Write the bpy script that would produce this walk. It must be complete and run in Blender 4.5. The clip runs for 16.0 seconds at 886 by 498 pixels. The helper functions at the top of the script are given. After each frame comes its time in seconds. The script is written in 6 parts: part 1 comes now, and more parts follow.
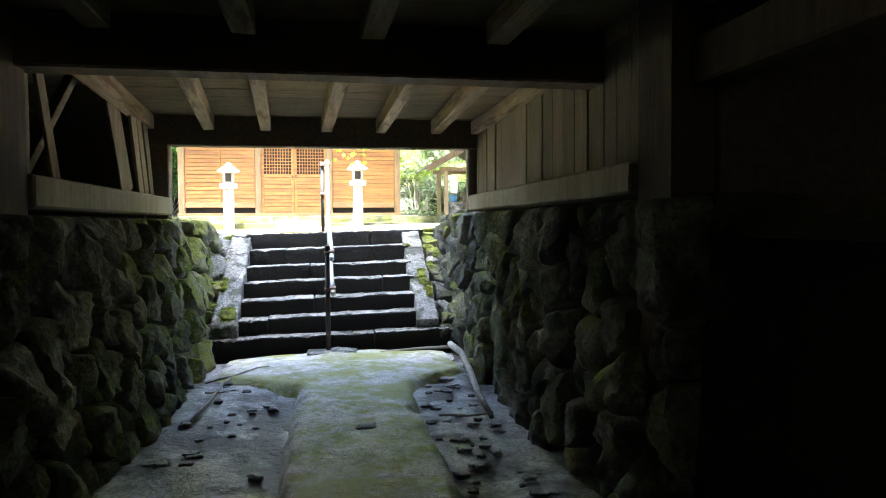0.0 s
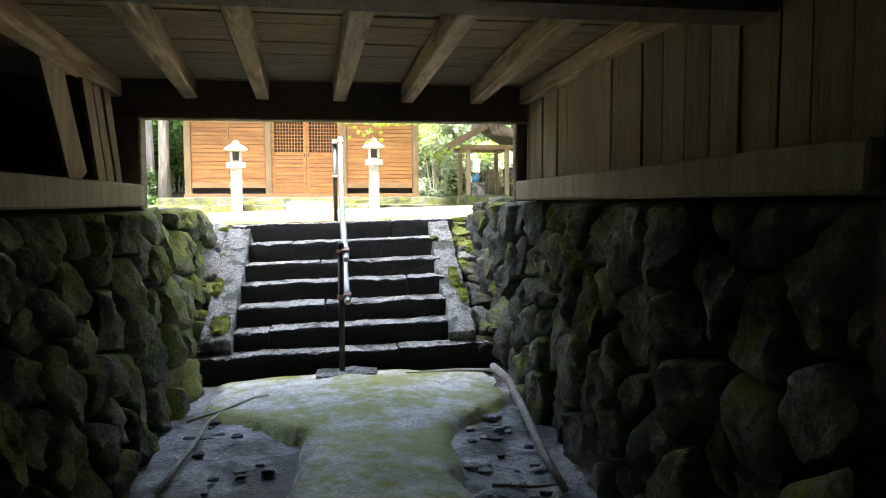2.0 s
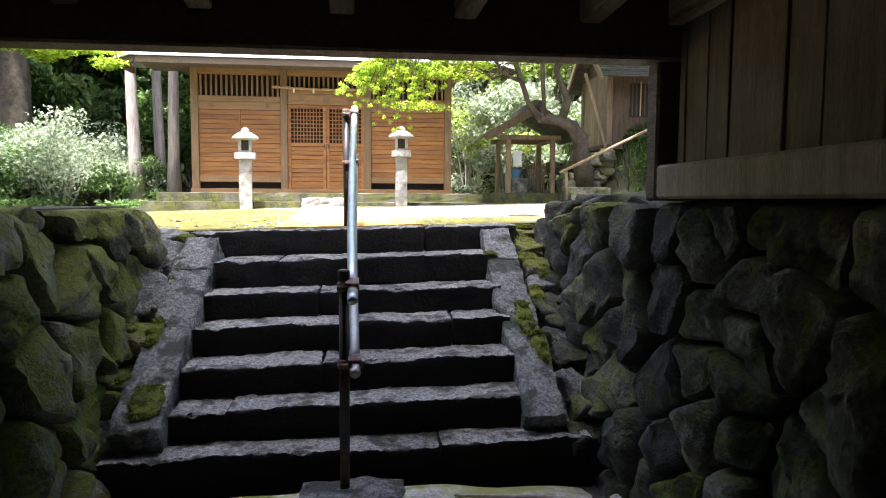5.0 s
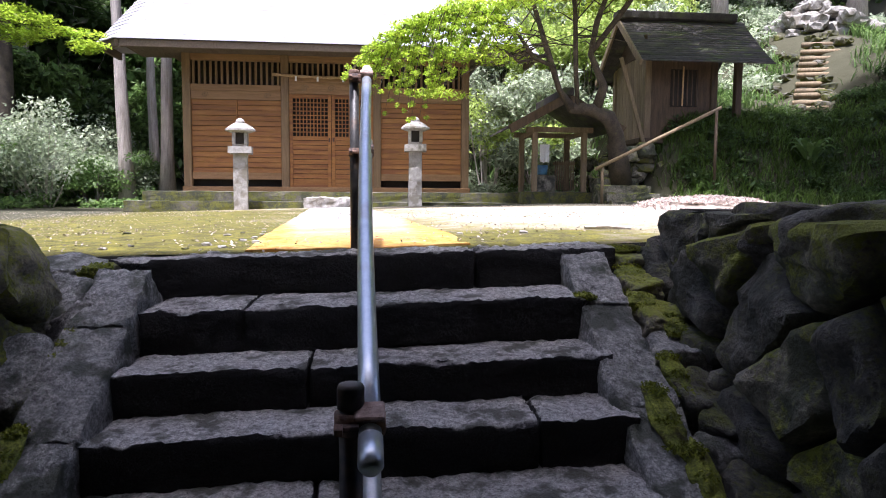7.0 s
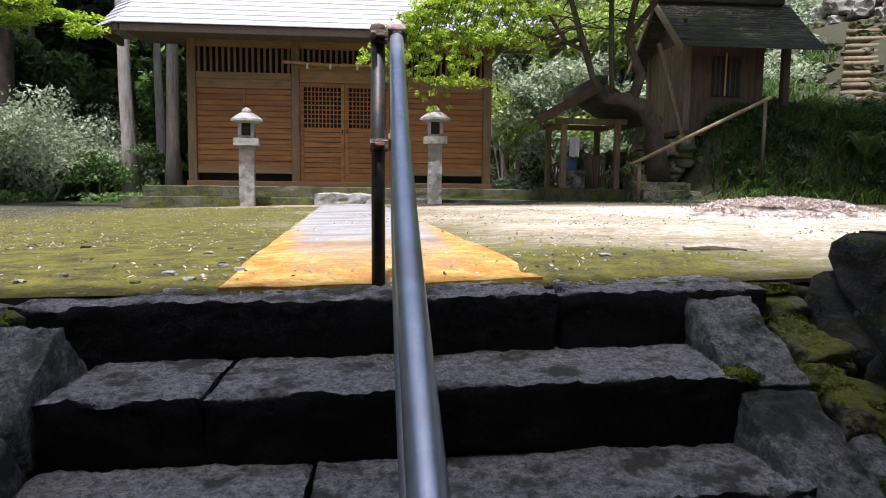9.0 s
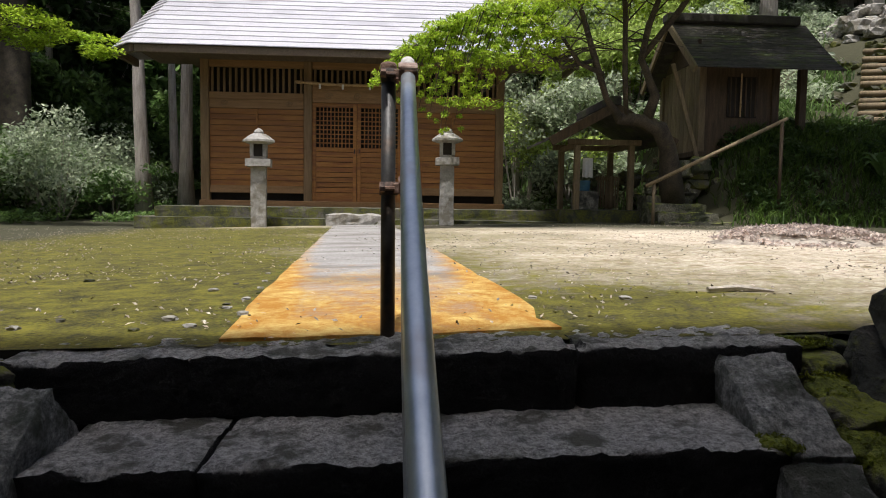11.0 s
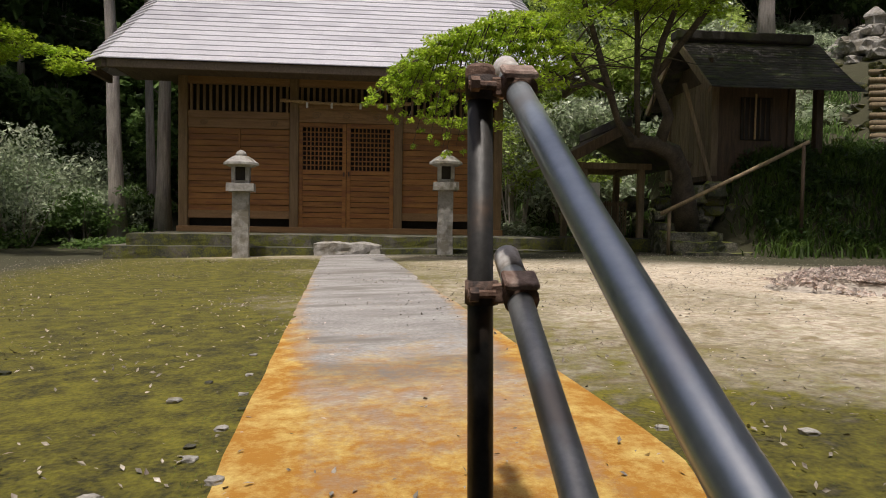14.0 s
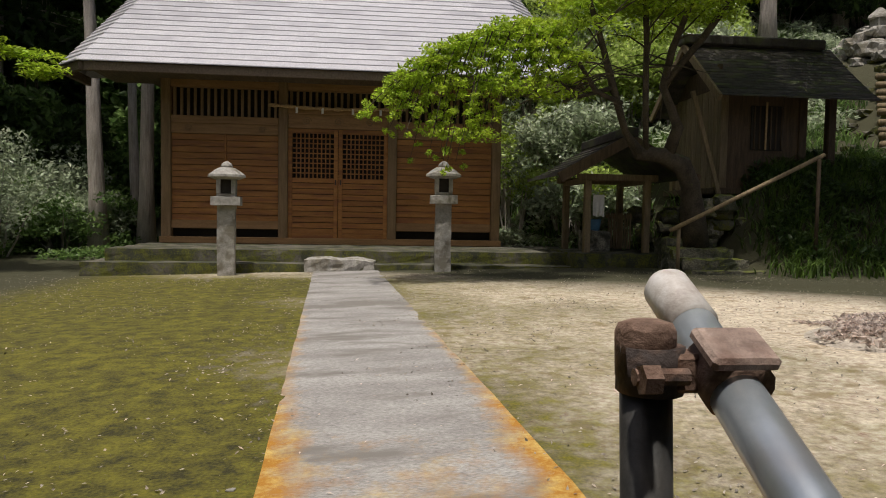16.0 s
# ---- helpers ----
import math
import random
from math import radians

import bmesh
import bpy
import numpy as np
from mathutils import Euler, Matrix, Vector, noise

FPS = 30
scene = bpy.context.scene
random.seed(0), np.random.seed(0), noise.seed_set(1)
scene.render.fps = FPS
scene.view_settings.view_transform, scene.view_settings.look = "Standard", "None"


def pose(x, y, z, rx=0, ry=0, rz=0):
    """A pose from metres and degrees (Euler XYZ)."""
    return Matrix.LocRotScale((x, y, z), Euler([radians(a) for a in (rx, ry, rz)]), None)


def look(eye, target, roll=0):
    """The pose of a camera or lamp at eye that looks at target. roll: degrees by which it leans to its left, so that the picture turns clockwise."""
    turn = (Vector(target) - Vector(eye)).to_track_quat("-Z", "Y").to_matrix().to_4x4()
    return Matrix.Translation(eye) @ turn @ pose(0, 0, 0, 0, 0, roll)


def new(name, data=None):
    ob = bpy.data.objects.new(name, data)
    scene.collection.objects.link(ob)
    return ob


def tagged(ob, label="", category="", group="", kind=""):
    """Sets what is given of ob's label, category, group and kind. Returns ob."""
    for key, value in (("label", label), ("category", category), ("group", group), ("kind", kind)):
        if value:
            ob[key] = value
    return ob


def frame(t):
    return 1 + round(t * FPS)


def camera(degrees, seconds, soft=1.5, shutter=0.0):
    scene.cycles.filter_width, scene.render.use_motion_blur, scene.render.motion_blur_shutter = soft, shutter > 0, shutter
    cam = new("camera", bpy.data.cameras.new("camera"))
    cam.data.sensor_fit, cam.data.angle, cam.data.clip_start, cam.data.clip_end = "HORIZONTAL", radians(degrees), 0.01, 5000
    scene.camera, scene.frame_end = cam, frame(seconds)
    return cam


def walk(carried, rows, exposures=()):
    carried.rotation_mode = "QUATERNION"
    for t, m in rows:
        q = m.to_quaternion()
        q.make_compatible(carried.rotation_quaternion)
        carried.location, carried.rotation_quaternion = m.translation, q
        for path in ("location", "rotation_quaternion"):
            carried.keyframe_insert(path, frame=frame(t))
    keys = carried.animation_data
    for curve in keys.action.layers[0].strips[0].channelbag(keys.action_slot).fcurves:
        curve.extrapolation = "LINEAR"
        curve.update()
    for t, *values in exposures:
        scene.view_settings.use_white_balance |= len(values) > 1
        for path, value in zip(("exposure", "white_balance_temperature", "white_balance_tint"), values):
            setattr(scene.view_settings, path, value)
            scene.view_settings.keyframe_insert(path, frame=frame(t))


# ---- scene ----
cam = camera(67.3, 16.0, 1.0)
PATH = [
    (0, (0.456, 0.409, 1.409), (0.791, 2.379, 1.333), -0.3),
    (0.5, (0.449, 0.684, 1.38), (0.774, 2.655, 1.281), -0.3),
    (1, (0.491, 1.024, 1.431), (0.803, 2.996, 1.309), -0.3),
    (1.5, (0.46, 1.397, 1.456), (0.763, 3.369, 1.328), -0.1),
    (2, (0.464, 1.725, 1.527), (0.756, 3.699, 1.385), -0.2),
    (2.5, (0.523, 2.102, 1.549), (0.804, 4.077, 1.404), -0.2),
    (3, (0.527, 2.44, 1.53), (0.797, 4.416, 1.382), -0.2),
    (3.5, (0.527, 2.823, 1.521), (0.785, 4.801, 1.371), -0.1),
    (4, (0.567, 3.254, 1.528), (0.81, 5.233, 1.376), -0.2),
    (4.2, (0.577, 3.409, 1.514), (0.81, 5.389, 1.362), -0.1),
    (6.3, (0.497, 5.261, 1.567), (0.705, 7.245, 1.42), 0.5),
    (6.5, (0.492, 5.454, 1.562), (0.698, 7.438, 1.415), 0.5),
    (7, (0.486, 5.86, 1.583), (0.681, 7.844, 1.425), 0.4),
    (7.5, (0.46, 6.222, 1.597), (0.646, 8.206, 1.423), 0.5),
    (8, (0.468, 6.513, 1.622), (0.645, 8.496, 1.44), 0.5),
    (8.5, (0.455, 6.753, 1.639), (0.622, 8.738, 1.459), 0.5),
    (9, (0.412, 6.952, 1.653), (0.57, 8.938, 1.474), 0.7),
    (11.5, (0.417, 7.096, 1.76), (0.528, 9.09, 1.646), 0.8),
    (12, (0.404, 7.149, 1.74), (0.504, 9.144, 1.643), 0.8),
    (12.5, (0.331, 7.338, 1.716), (0.43, 9.334, 1.63), 0.9),
    (13, (0.271, 7.625, 1.724), (0.394, 9.62, 1.638), 0.9),
    (13.5, (0.239, 7.921, 1.832), (0.385, 9.914, 1.75), 0.9),
    (14, (0.191, 8.12, 1.93), (0.365, 10.111, 1.854), 0.9),
    (14.5, (0.171, 8.243, 2.017), (0.369, 10.231, 1.942), 0.9),
    (15, (0.181, 8.45, 2.153), (0.385, 10.438, 2.076), 0.9),
    (15.5, (0.156, 8.577, 2.19), (0.349, 10.567, 2.118), 0.9),
    (16, (0.109, 8.766, 2.322), (0.313, 10.754, 2.225), 1.0),
]
walk(cam, [(t, look(eye, target, roll)) for t, eye, target, roll in PATH],
     [(0.0, 4.15, 5600, 8), (2.0, 3.65, 5850, 8), (4.0, 2.8, 5950, 10), (6.5, 1.48, 5550, 25), (8.5, 0.72, 5550, 19), (9.0, 0.5, 5600, 18), (11.5, -0.13, 6150, 11), (12.5, -0.33, 6350, 12), (13.5, -0.42, 6400, 14), (16.0, -0.58, 6400, 11)])

# ---- light ----
SUN_EL, SUN_AZ = radians(75), radians(195)      # azimuth from +y towards +x
world = bpy.data.worlds.new("world")
scene.world = world
world.use_nodes = True
wn, wl = world.node_tree.nodes, world.node_tree.links
sky = wn.new("ShaderNodeTexSky")
sky.sky_type, sky.sun_disc, sky.sun_elevation, sky.sun_rotation = "NISHITA", False, SUN_EL, SUN_AZ
sky.air_density, sky.dust_density, sky.ozone_density = 1.0, 6.0, 0.6
wl.new(sky.outputs[0], wn["Background"].inputs[0])
wn["Background"].inputs[1].default_value = 0.135
sun = new("sun", bpy.data.lights.new("sun", "SUN"))
sun.data.energy, sun.data.angle, sun.data.color = 4.4, radians(2), (1.0, 0.95, 0.86)
sun.matrix_world = look((math.sin(SUN_AZ) * math.cos(SUN_EL) * 50, math.cos(SUN_AZ) * math.cos(SUN_EL) * 50, math.sin(SUN_EL) * 50), (0, 0, 0))


# ---- materials ----
def mat(name, c1, c2, scale=6.0, rough=0.8, bump=0.3, c3=None, amount3=0.5, scale3=1.2, stretch=(1, 1, 1), metal=0.0, fine=40.0,
        moss=None, moss_shade_low=0.5, moss_shade_up=0.0, vary=0.0, rand_shift=True, spec=0.5, bump_d=0.02, island=False, speckle=0.5):
    """Two-scale noise colour with bump, an optional third colour in patches and moss that prefers upward faces; the
    steps use it for shade painted on upright faces.
    """
    m = bpy.data.materials.new(name)
    m.use_nodes = True
    n, l = m.node_tree.nodes, m.node_tree.links
    b = n["Principled BSDF"]
    b.inputs["Roughness"].default_value, b.inputs["Metallic"].default_value = rough, metal
    b.inputs["Specular IOR Level"].default_value = spec
    tc, info, mp = n.new("ShaderNodeTexCoord"), n.new("ShaderNodeObjectInfo"), n.new("ShaderNodeMapping")
    mp.inputs["Scale"].default_value = stretch
    l.new(tc.outputs["Object"], mp.inputs["Vector"])
    if rand_shift:
        sh = n.new("ShaderNodeVectorMath")
        sh.operation = "SCALE"
        sh.inputs[0].default_value = (17.0, 31.0, 23.0)
        l.new(info.outputs["Random"], sh.inputs["Scale"])
        l.new(sh.outputs[0], mp.inputs["Location"])

    def noise_tex(sc, det, ro=0.6):
        t = n.new("ShaderNodeTexNoise")
        t.inputs["Scale"].default_value, t.inputs["Detail"].default_value, t.inputs["Roughness"].default_value = sc, det, ro
        l.new(mp.outputs[0], t.inputs["Vector"])
        return t

    def ramp(src, lo, hi):
        r = n.new("ShaderNodeMapRange")
        r.inputs[1].default_value, r.inputs[2].default_value = lo, hi
        l.new(src, r.inputs[0])
        return r.outputs[0]

    def mix(fac, a, bb, mode="MIX"):
        x = n.new("ShaderNodeMix")
        x.data_type, x.blend_type = "RGBA", mode
        for val, sock in ((fac, x.inputs[0]), (a, x.inputs[6]), (bb, x.inputs[7])):
            if isinstance(val, (int, float)):
                sock.default_value = val
            elif isinstance(val, tuple):
                sock.default_value = (*val, 1)
            else:
                l.new(val, sock)
        return x.outputs[2]

    big, small = noise_tex(scale, 6), noise_tex(fine, 7, 0.7)
    col = mix(ramp(big.outputs[0], 0.32, 0.68), c1, c2)
    col = mix(speckle, col, mix(ramp(small.outputs[0], 0.3, 0.7), (0.15, 0.15, 0.15), (0.85, 0.85, 0.85)), "OVERLAY")
    if c3:
        patch = noise_tex(scale3, 4)
        col = mix(ramp(patch.outputs[0], 0.62 - 0.3 * amount3, 0.72 - 0.3 * amount3), col, c3)
    if vary:
        v = n.new("ShaderNodeHueSaturation")
        v.inputs["Hue"].default_value = 0.5
        src = info.outputs["Random"]
        if island:
            geo_i = n.new("ShaderNodeNewGeometry")
            src = geo_i.outputs["Random Per Island"]
        r = n.new("ShaderNodeMapRange")
        r.inputs[3].default_value, r.inputs[4].default_value = 1 - vary, 1 + vary
        l.new(src, r.inputs[0])
        l.new(r.outputs[0], v.inputs["Value"])
        l.new(col, v.inputs["Color"])
        col = v.outputs[0]
    # moss colour, and the painted riser shade of the steps, goes in here
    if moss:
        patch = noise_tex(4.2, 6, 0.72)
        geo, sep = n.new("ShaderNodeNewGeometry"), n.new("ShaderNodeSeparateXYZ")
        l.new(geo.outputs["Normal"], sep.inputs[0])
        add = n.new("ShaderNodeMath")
        add.operation, add.inputs[1].default_value = "MULTIPLY_ADD", moss_shade_up
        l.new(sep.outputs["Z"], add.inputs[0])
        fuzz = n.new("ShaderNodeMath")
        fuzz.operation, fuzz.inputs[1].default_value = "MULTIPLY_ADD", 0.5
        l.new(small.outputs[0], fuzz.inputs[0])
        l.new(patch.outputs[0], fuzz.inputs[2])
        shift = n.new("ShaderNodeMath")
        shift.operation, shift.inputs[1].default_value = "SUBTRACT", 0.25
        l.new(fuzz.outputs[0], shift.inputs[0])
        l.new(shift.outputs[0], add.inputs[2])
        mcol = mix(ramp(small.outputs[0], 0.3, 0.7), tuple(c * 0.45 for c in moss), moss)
        col = mix(ramp(add.outputs[0], moss_shade_low, moss_shade_low + 0.16), col, mcol)
    l.new(col, b.inputs["Base Color"])
    if bump:
        bp, bp2 = n.new("ShaderNodeBump"), n.new("ShaderNodeBump")
        bp.inputs["Strength"].default_value, bp.inputs["Distance"].default_value = bump, bump_d
        bp2.inputs["Strength"].default_value, bp2.inputs["Distance"].default_value = bump, bump_d * 0.3
        l.new(big.outputs[0], bp.inputs["Height"])
        l.new(small.outputs[0], bp2.inputs["Height"])
        l.new(bp.outputs[0], bp2.inputs["Normal"])
        l.new(bp2.outputs[0], b.inputs["Normal"])
    return m


def leaf_mat(name, c1, c2, rough=0.45):
    m = mat(name, c1, c2, scale=1.5, rough=rough, bump=0, fine=9, vary=0.45, island=True, spec=0.4)
    n, l = m.node_tree.nodes, m.node_tree.links
    b, out = n["Principled BSDF"], n["Material Output"]
    tr, mx = n.new("ShaderNodeBsdfTranslucent"), n.new("ShaderNodeMixShader")
    l.new(b.inputs["Base Color"].links[0].from_socket, tr.inputs["Color"])
    mx.inputs[0].default_value = 0.5
    l.new(b.outputs[0], mx.inputs[1])
    l.new(tr.outputs[0], mx.inputs[2])
    l.new(mx.outputs[0], out.inputs["Surface"])
    return m


MOSS = (0.13, 0.16, 0.018)
M_STONE = mat("field_stone", (0.13, 0.12, 0.095), (0.34, 0.315, 0.245), 7, 0.9, 1.0, (0.06, 0.06, 0.046), 0.5, 2.6, moss=MOSS, moss_shade_low=0.6, moss_shade_up=0.1, vary=0.3, bump_d=0.05, fine=42, speckle=0.95)
M_STONE_MOSSY = mat("mossy_field_stone", (0.1, 0.095, 0.07), (0.29, 0.27, 0.2), 7, 0.9, 1.0, (0.06, 0.066, 0.04), 0.5, 2.6, moss=(0.22, 0.25, 0.025), moss_shade_low=0.53, moss_shade_up=0.14, vary=0.3, bump_d=0.05, fine=42, speckle=0.95)
M_STONE_HEAVY = mat("moss_grown_stone", (0.12, 0.115, 0.083), (0.32, 0.3, 0.22), 7, 0.9, 1.0, (0.06, 0.066, 0.04), 0.5, 2.6, moss=(0.2, 0.225, 0.022), moss_shade_low=0.43, moss_shade_up=0.14, vary=0.2, bump_d=0.05, fine=48, speckle=0.95)
# darker copy of the mossy stone, with eave shade put into its colour
M_STONE_DARK = mat("shade_toned_stone", (0.045, 0.043, 0.034), (0.13, 0.125, 0.1), 8, 0.8, 1.0, (0.03, 0.032, 0.022), 0.5, 2.6, moss=(0.1, 0.115, 0.014), moss_shade_low=0.55, moss_shade_up=0.1, vary=0.25, bump_d=0.05, fine=48, speckle=0.95)
M_MOSS_TUFT = leaf_mat("moss_tuft", (0.1, 0.125, 0.012), (0.25, 0.28, 0.03), 0.8)
M_MOSS = mat("moss", (0.07, 0.09, 0.01), (0.2, 0.23, 0.025), 14, 0.95, 1.0, (0.06, 0.06, 0.015), 0.3, 9, bump_d=0.03, fine=110, speckle=1.0)
M_EARTH_DARK = mat("damp_earth", (0.04, 0.034, 0.026), (0.09, 0.078, 0.06), 9, 0.95, 1.0, bump_d=0.04, fine=50, speckle=0.9)
# riser shade is painted: the moss slot turns upright step faces near black
M_STEP = mat("step_granite", (0.24, 0.235, 0.215), (0.8, 0.79, 0.75), 42, 0.55, 1.0, (0.15, 0.15, 0.12), 0.35, 7, moss=(0.018, 0.017, 0.015), moss_shade_low=0.05, moss_shade_up=-0.6, vary=0.12, bump_d=0.06, fine=120, speckle=1.0, spec=0.3)
M_CURB = mat("curb_granite", (0.15, 0.155, 0.14), (0.55, 0.55, 0.51), 40, 0.6, 1.0, (0.1, 0.11, 0.08), 0.45, 6, moss=(0.12, 0.15, 0.02), moss_shade_low=0.6, vary=0.12, bump_d=0.06, fine=110, speckle=1.0)
M_LANTERN = mat("lantern_granite", (0.25, 0.235, 0.21), (0.42, 0.4, 0.36), 12, 0.9, 0.4, (0.2, 0.18, 0.14), 0.4, 4, fine=90)
M_PLAT = mat("platform_stone", (0.07, 0.064, 0.05), (0.17, 0.155, 0.12), 8, 0.9, 0.9, (0.04, 0.042, 0.024), 0.6, 2, moss=(0.14, 0.145, 0.018), moss_shade_low=0.42, moss_shade_up=-0.12)
M_EARTH = mat("packed_earth", (0.19, 0.175, 0.165), (0.52, 0.5, 0.485), 5, 0.55, 1.0, (0.06, 0.05, 0.04), 0.5, 1.6, bump_d=0.06, fine=38, speckle=0.9)
M_SLAB = mat("floor_slab_stone", (0.38, 0.38, 0.34), (0.66, 0.65, 0.585), 9, 0.62, 1.0, (0.3, 0.31, 0.1), 0.55, 1.6, moss=(0.36, 0.38, 0.05), moss_shade_low=0.48, fine=60, speckle=1.0, bump_d=0.03)
M_WOOD_DARK = mat("aged_timber", (0.11, 0.08, 0.055), (0.2, 0.15, 0.1), 5, 0.8, 0.4, stretch=(6, 0.7, 6), vary=0.15)
M_WOOD_JOIST = mat("joist_timber", (0.36, 0.265, 0.155), (0.54, 0.41, 0.26), 5, 0.75, 0.5, (0.24, 0.155, 0.085), 0.4, 2, stretch=(6, 0.7, 6), vary=0.15)
M_WOOD_BOARD = mat("wall_board_timber", (0.17, 0.135, 0.085), (0.28, 0.225, 0.145), 4, 0.8, 0.4, stretch=(5, 5, 0.6), vary=0.25)
M_CEIL = mat("deck_board_timber", (0.21, 0.16, 0.095), (0.38, 0.3, 0.185), 5, 0.8, 0.5, stretch=(0.7, 8, 4), vary=0.2)
M_HALL_PANEL = mat("hall_cedar_panel", (0.25, 0.1, 0.02), (0.38, 0.175, 0.042), 3, 0.65, 0.3, (0.23, 0.092, 0.026), 0.4, 1.5, stretch=(0.8, 1, 7), vary=0.12)
M_HALL_POST = mat("hall_cedar_post", (0.17, 0.105, 0.045), (0.27, 0.175, 0.085), 3, 0.7, 0.25, stretch=(6, 6, 0.6), vary=0.1)
M_HALL_BEAM = mat("hall_cedar_beam", (0.22, 0.12, 0.045), (0.33, 0.19, 0.08), 3, 0.7, 0.25, stretch=(0.6, 6, 6), vary=0.1)
# near black for hollows: their shade is painted on sheets and cores
M_HOLLOW_SHADE = mat("painted_hollow_shade", (0.02, 0.016, 0.012), (0.035, 0.028, 0.02), 3, 0.9, 0)
M_ROOF = mat("sheet_roof", (0.44, 0.43, 0.46), (0.53, 0.52, 0.55), 1.2, 0.4, 0.08, (0.38, 0.37, 0.4), 0.3, 0.5, vary=0.04, spec=0.5)
M_SHINGLE = mat("bark_shingle", (0.035, 0.03, 0.027), (0.08, 0.07, 0.062), 6, 0.9, 0.5, (0.08, 0.09, 0.04), 0.35, 1.4, vary=0.25)
M_SHED = mat("shed_timber", (0.055, 0.036, 0.02), (0.12, 0.08, 0.044), 4, 0.8, 0.35, stretch=(5, 5, 0.6), vary=0.2)
# unseen facade, darkened to cut light bounced onto the stair risers
M_FACADE = mat("low_bounce_timber", (0.03, 0.025, 0.02), (0.06, 0.05, 0.04), 4, 0.85, 0.3, stretch=(5, 5, 0.6))
M_SHED_MID = mat("greyed_timber", (0.16, 0.118, 0.066), (0.28, 0.21, 0.12), 4, 0.8, 0.35, stretch=(5, 5, 0.6), vary=0.15)
M_SHED_PALE = mat("weathered_timber", (0.26, 0.22, 0.15), (0.4, 0.34, 0.24), 4, 0.8, 0.35, stretch=(5, 5, 0.6), vary=0.15)
M_PIPE = mat("galvanised_pipe", (0.47, 0.52, 0.56), (0.57, 0.62, 0.655), 14, 0.3, 0.04, (0.42, 0.4, 0.39), 0.2, 3, metal=0.62, fine=60, speckle=0.15)
M_PIPE_DULL = mat("dull_galvanised_pipe", (0.36, 0.37, 0.37), (0.46, 0.47, 0.46), 14, 0.5, 0.05, (0.33, 0.3, 0.27), 0.25, 3, metal=0.6, fine=60, speckle=0.2)
M_PIPE_DARK = mat("dark_post_pipe", (0.03, 0.03, 0.028), (0.06, 0.055, 0.05), 14, 0.5, 0.15, (0.09, 0.06, 0.04), 0.3, 5, metal=0.3)
M_RUST = mat("rusty_clamp", (0.16, 0.09, 0.06), (0.3, 0.2, 0.15), 20, 0.75, 0.4, (0.06, 0.045, 0.04), 0.4, 9, metal=0.3)
M_RUST_PALE = mat("pale_rust", (0.3, 0.21, 0.17), (0.45, 0.34, 0.28), 20, 0.7, 0.4, (0.2, 0.12, 0.09), 0.4, 9, metal=0.2)
M_CAP = mat("pale_pipe_cap", (0.55, 0.5, 0.46), (0.7, 0.66, 0.62), 20, 0.5, 0.1)
M_BARK = mat("cedar_bark", (0.34, 0.29, 0.25), (0.56, 0.5, 0.45), 4, 0.95, 0.8, stretch=(5, 5, 0.5), bump_d=0.05)
M_MAPLE_BARK = mat("maple_bark", (0.04, 0.032, 0.024), (0.1, 0.08, 0.055), 5, 0.95, 0.6, moss=(0.12, 0.14, 0.03), moss_shade_low=0.6, moss_shade_up=0.1)
M_LEAF_MAPLE = leaf_mat("maple_leaf", (0.26, 0.4, 0.025), (0.46, 0.58, 0.05))
M_LEAF_FOREST = leaf_mat("forest_leaf", (0.08, 0.15, 0.04), (0.2, 0.3, 0.085))
# pale leaves, raised towards white for sun glare put into the colour
M_LEAF_PALE = leaf_mat("pale_glare_leaf", (0.29, 0.36, 0.22), (0.54, 0.59, 0.42), 0.3)
# leaf copies: shade is put into the first colour, sunlight into the second
M_LEAF_DARK = leaf_mat("painted_shade_leaf", (0.045, 0.085, 0.026), (0.11, 0.17, 0.05))
M_LEAF_BRIGHT = leaf_mat("painted_sun_leaf", (0.27, 0.37, 0.07), (0.52, 0.62, 0.18), 0.35)
M_GRIT = mat("grit", (0.16, 0.13, 0.1), (0.5, 0.45, 0.38), 30, 0.9, 0, vary=0.6, island=True)
M_GRASS = leaf_mat("bank_grass", (0.06, 0.11, 0.02), (0.13, 0.2, 0.04))
M_DEADLEAF = leaf_mat("dead_leaf", (0.42, 0.34, 0.29), (0.7, 0.61, 0.55))
M_CONCRETE = mat("path_concrete", (0.25, 0.235, 0.22), (0.38, 0.365, 0.345), 2.2, 0.85, 0.5, (0.2, 0.185, 0.165), 0.4, 1.5, fine=70, stretch=(0.6, 1.6, 1), speckle=0.7)
M_STICK = mat("bleached_branch", (0.3, 0.26, 0.21), (0.5, 0.45, 0.38), 9, 0.85, 0.4)
M_WHITE = mat("white_paper", (0.75, 0.74, 0.7), (0.82, 0.81, 0.78), 9, 0.8, 0)
M_ROPE = mat("straw_rope", (0.4, 0.26, 0.12), (0.55, 0.38, 0.2), 40, 0.9, 0.4)
M_BLUE = mat("blue_plastic", (0.08, 0.2, 0.36), (0.1, 0.25, 0.42), 9, 0.5, 0)


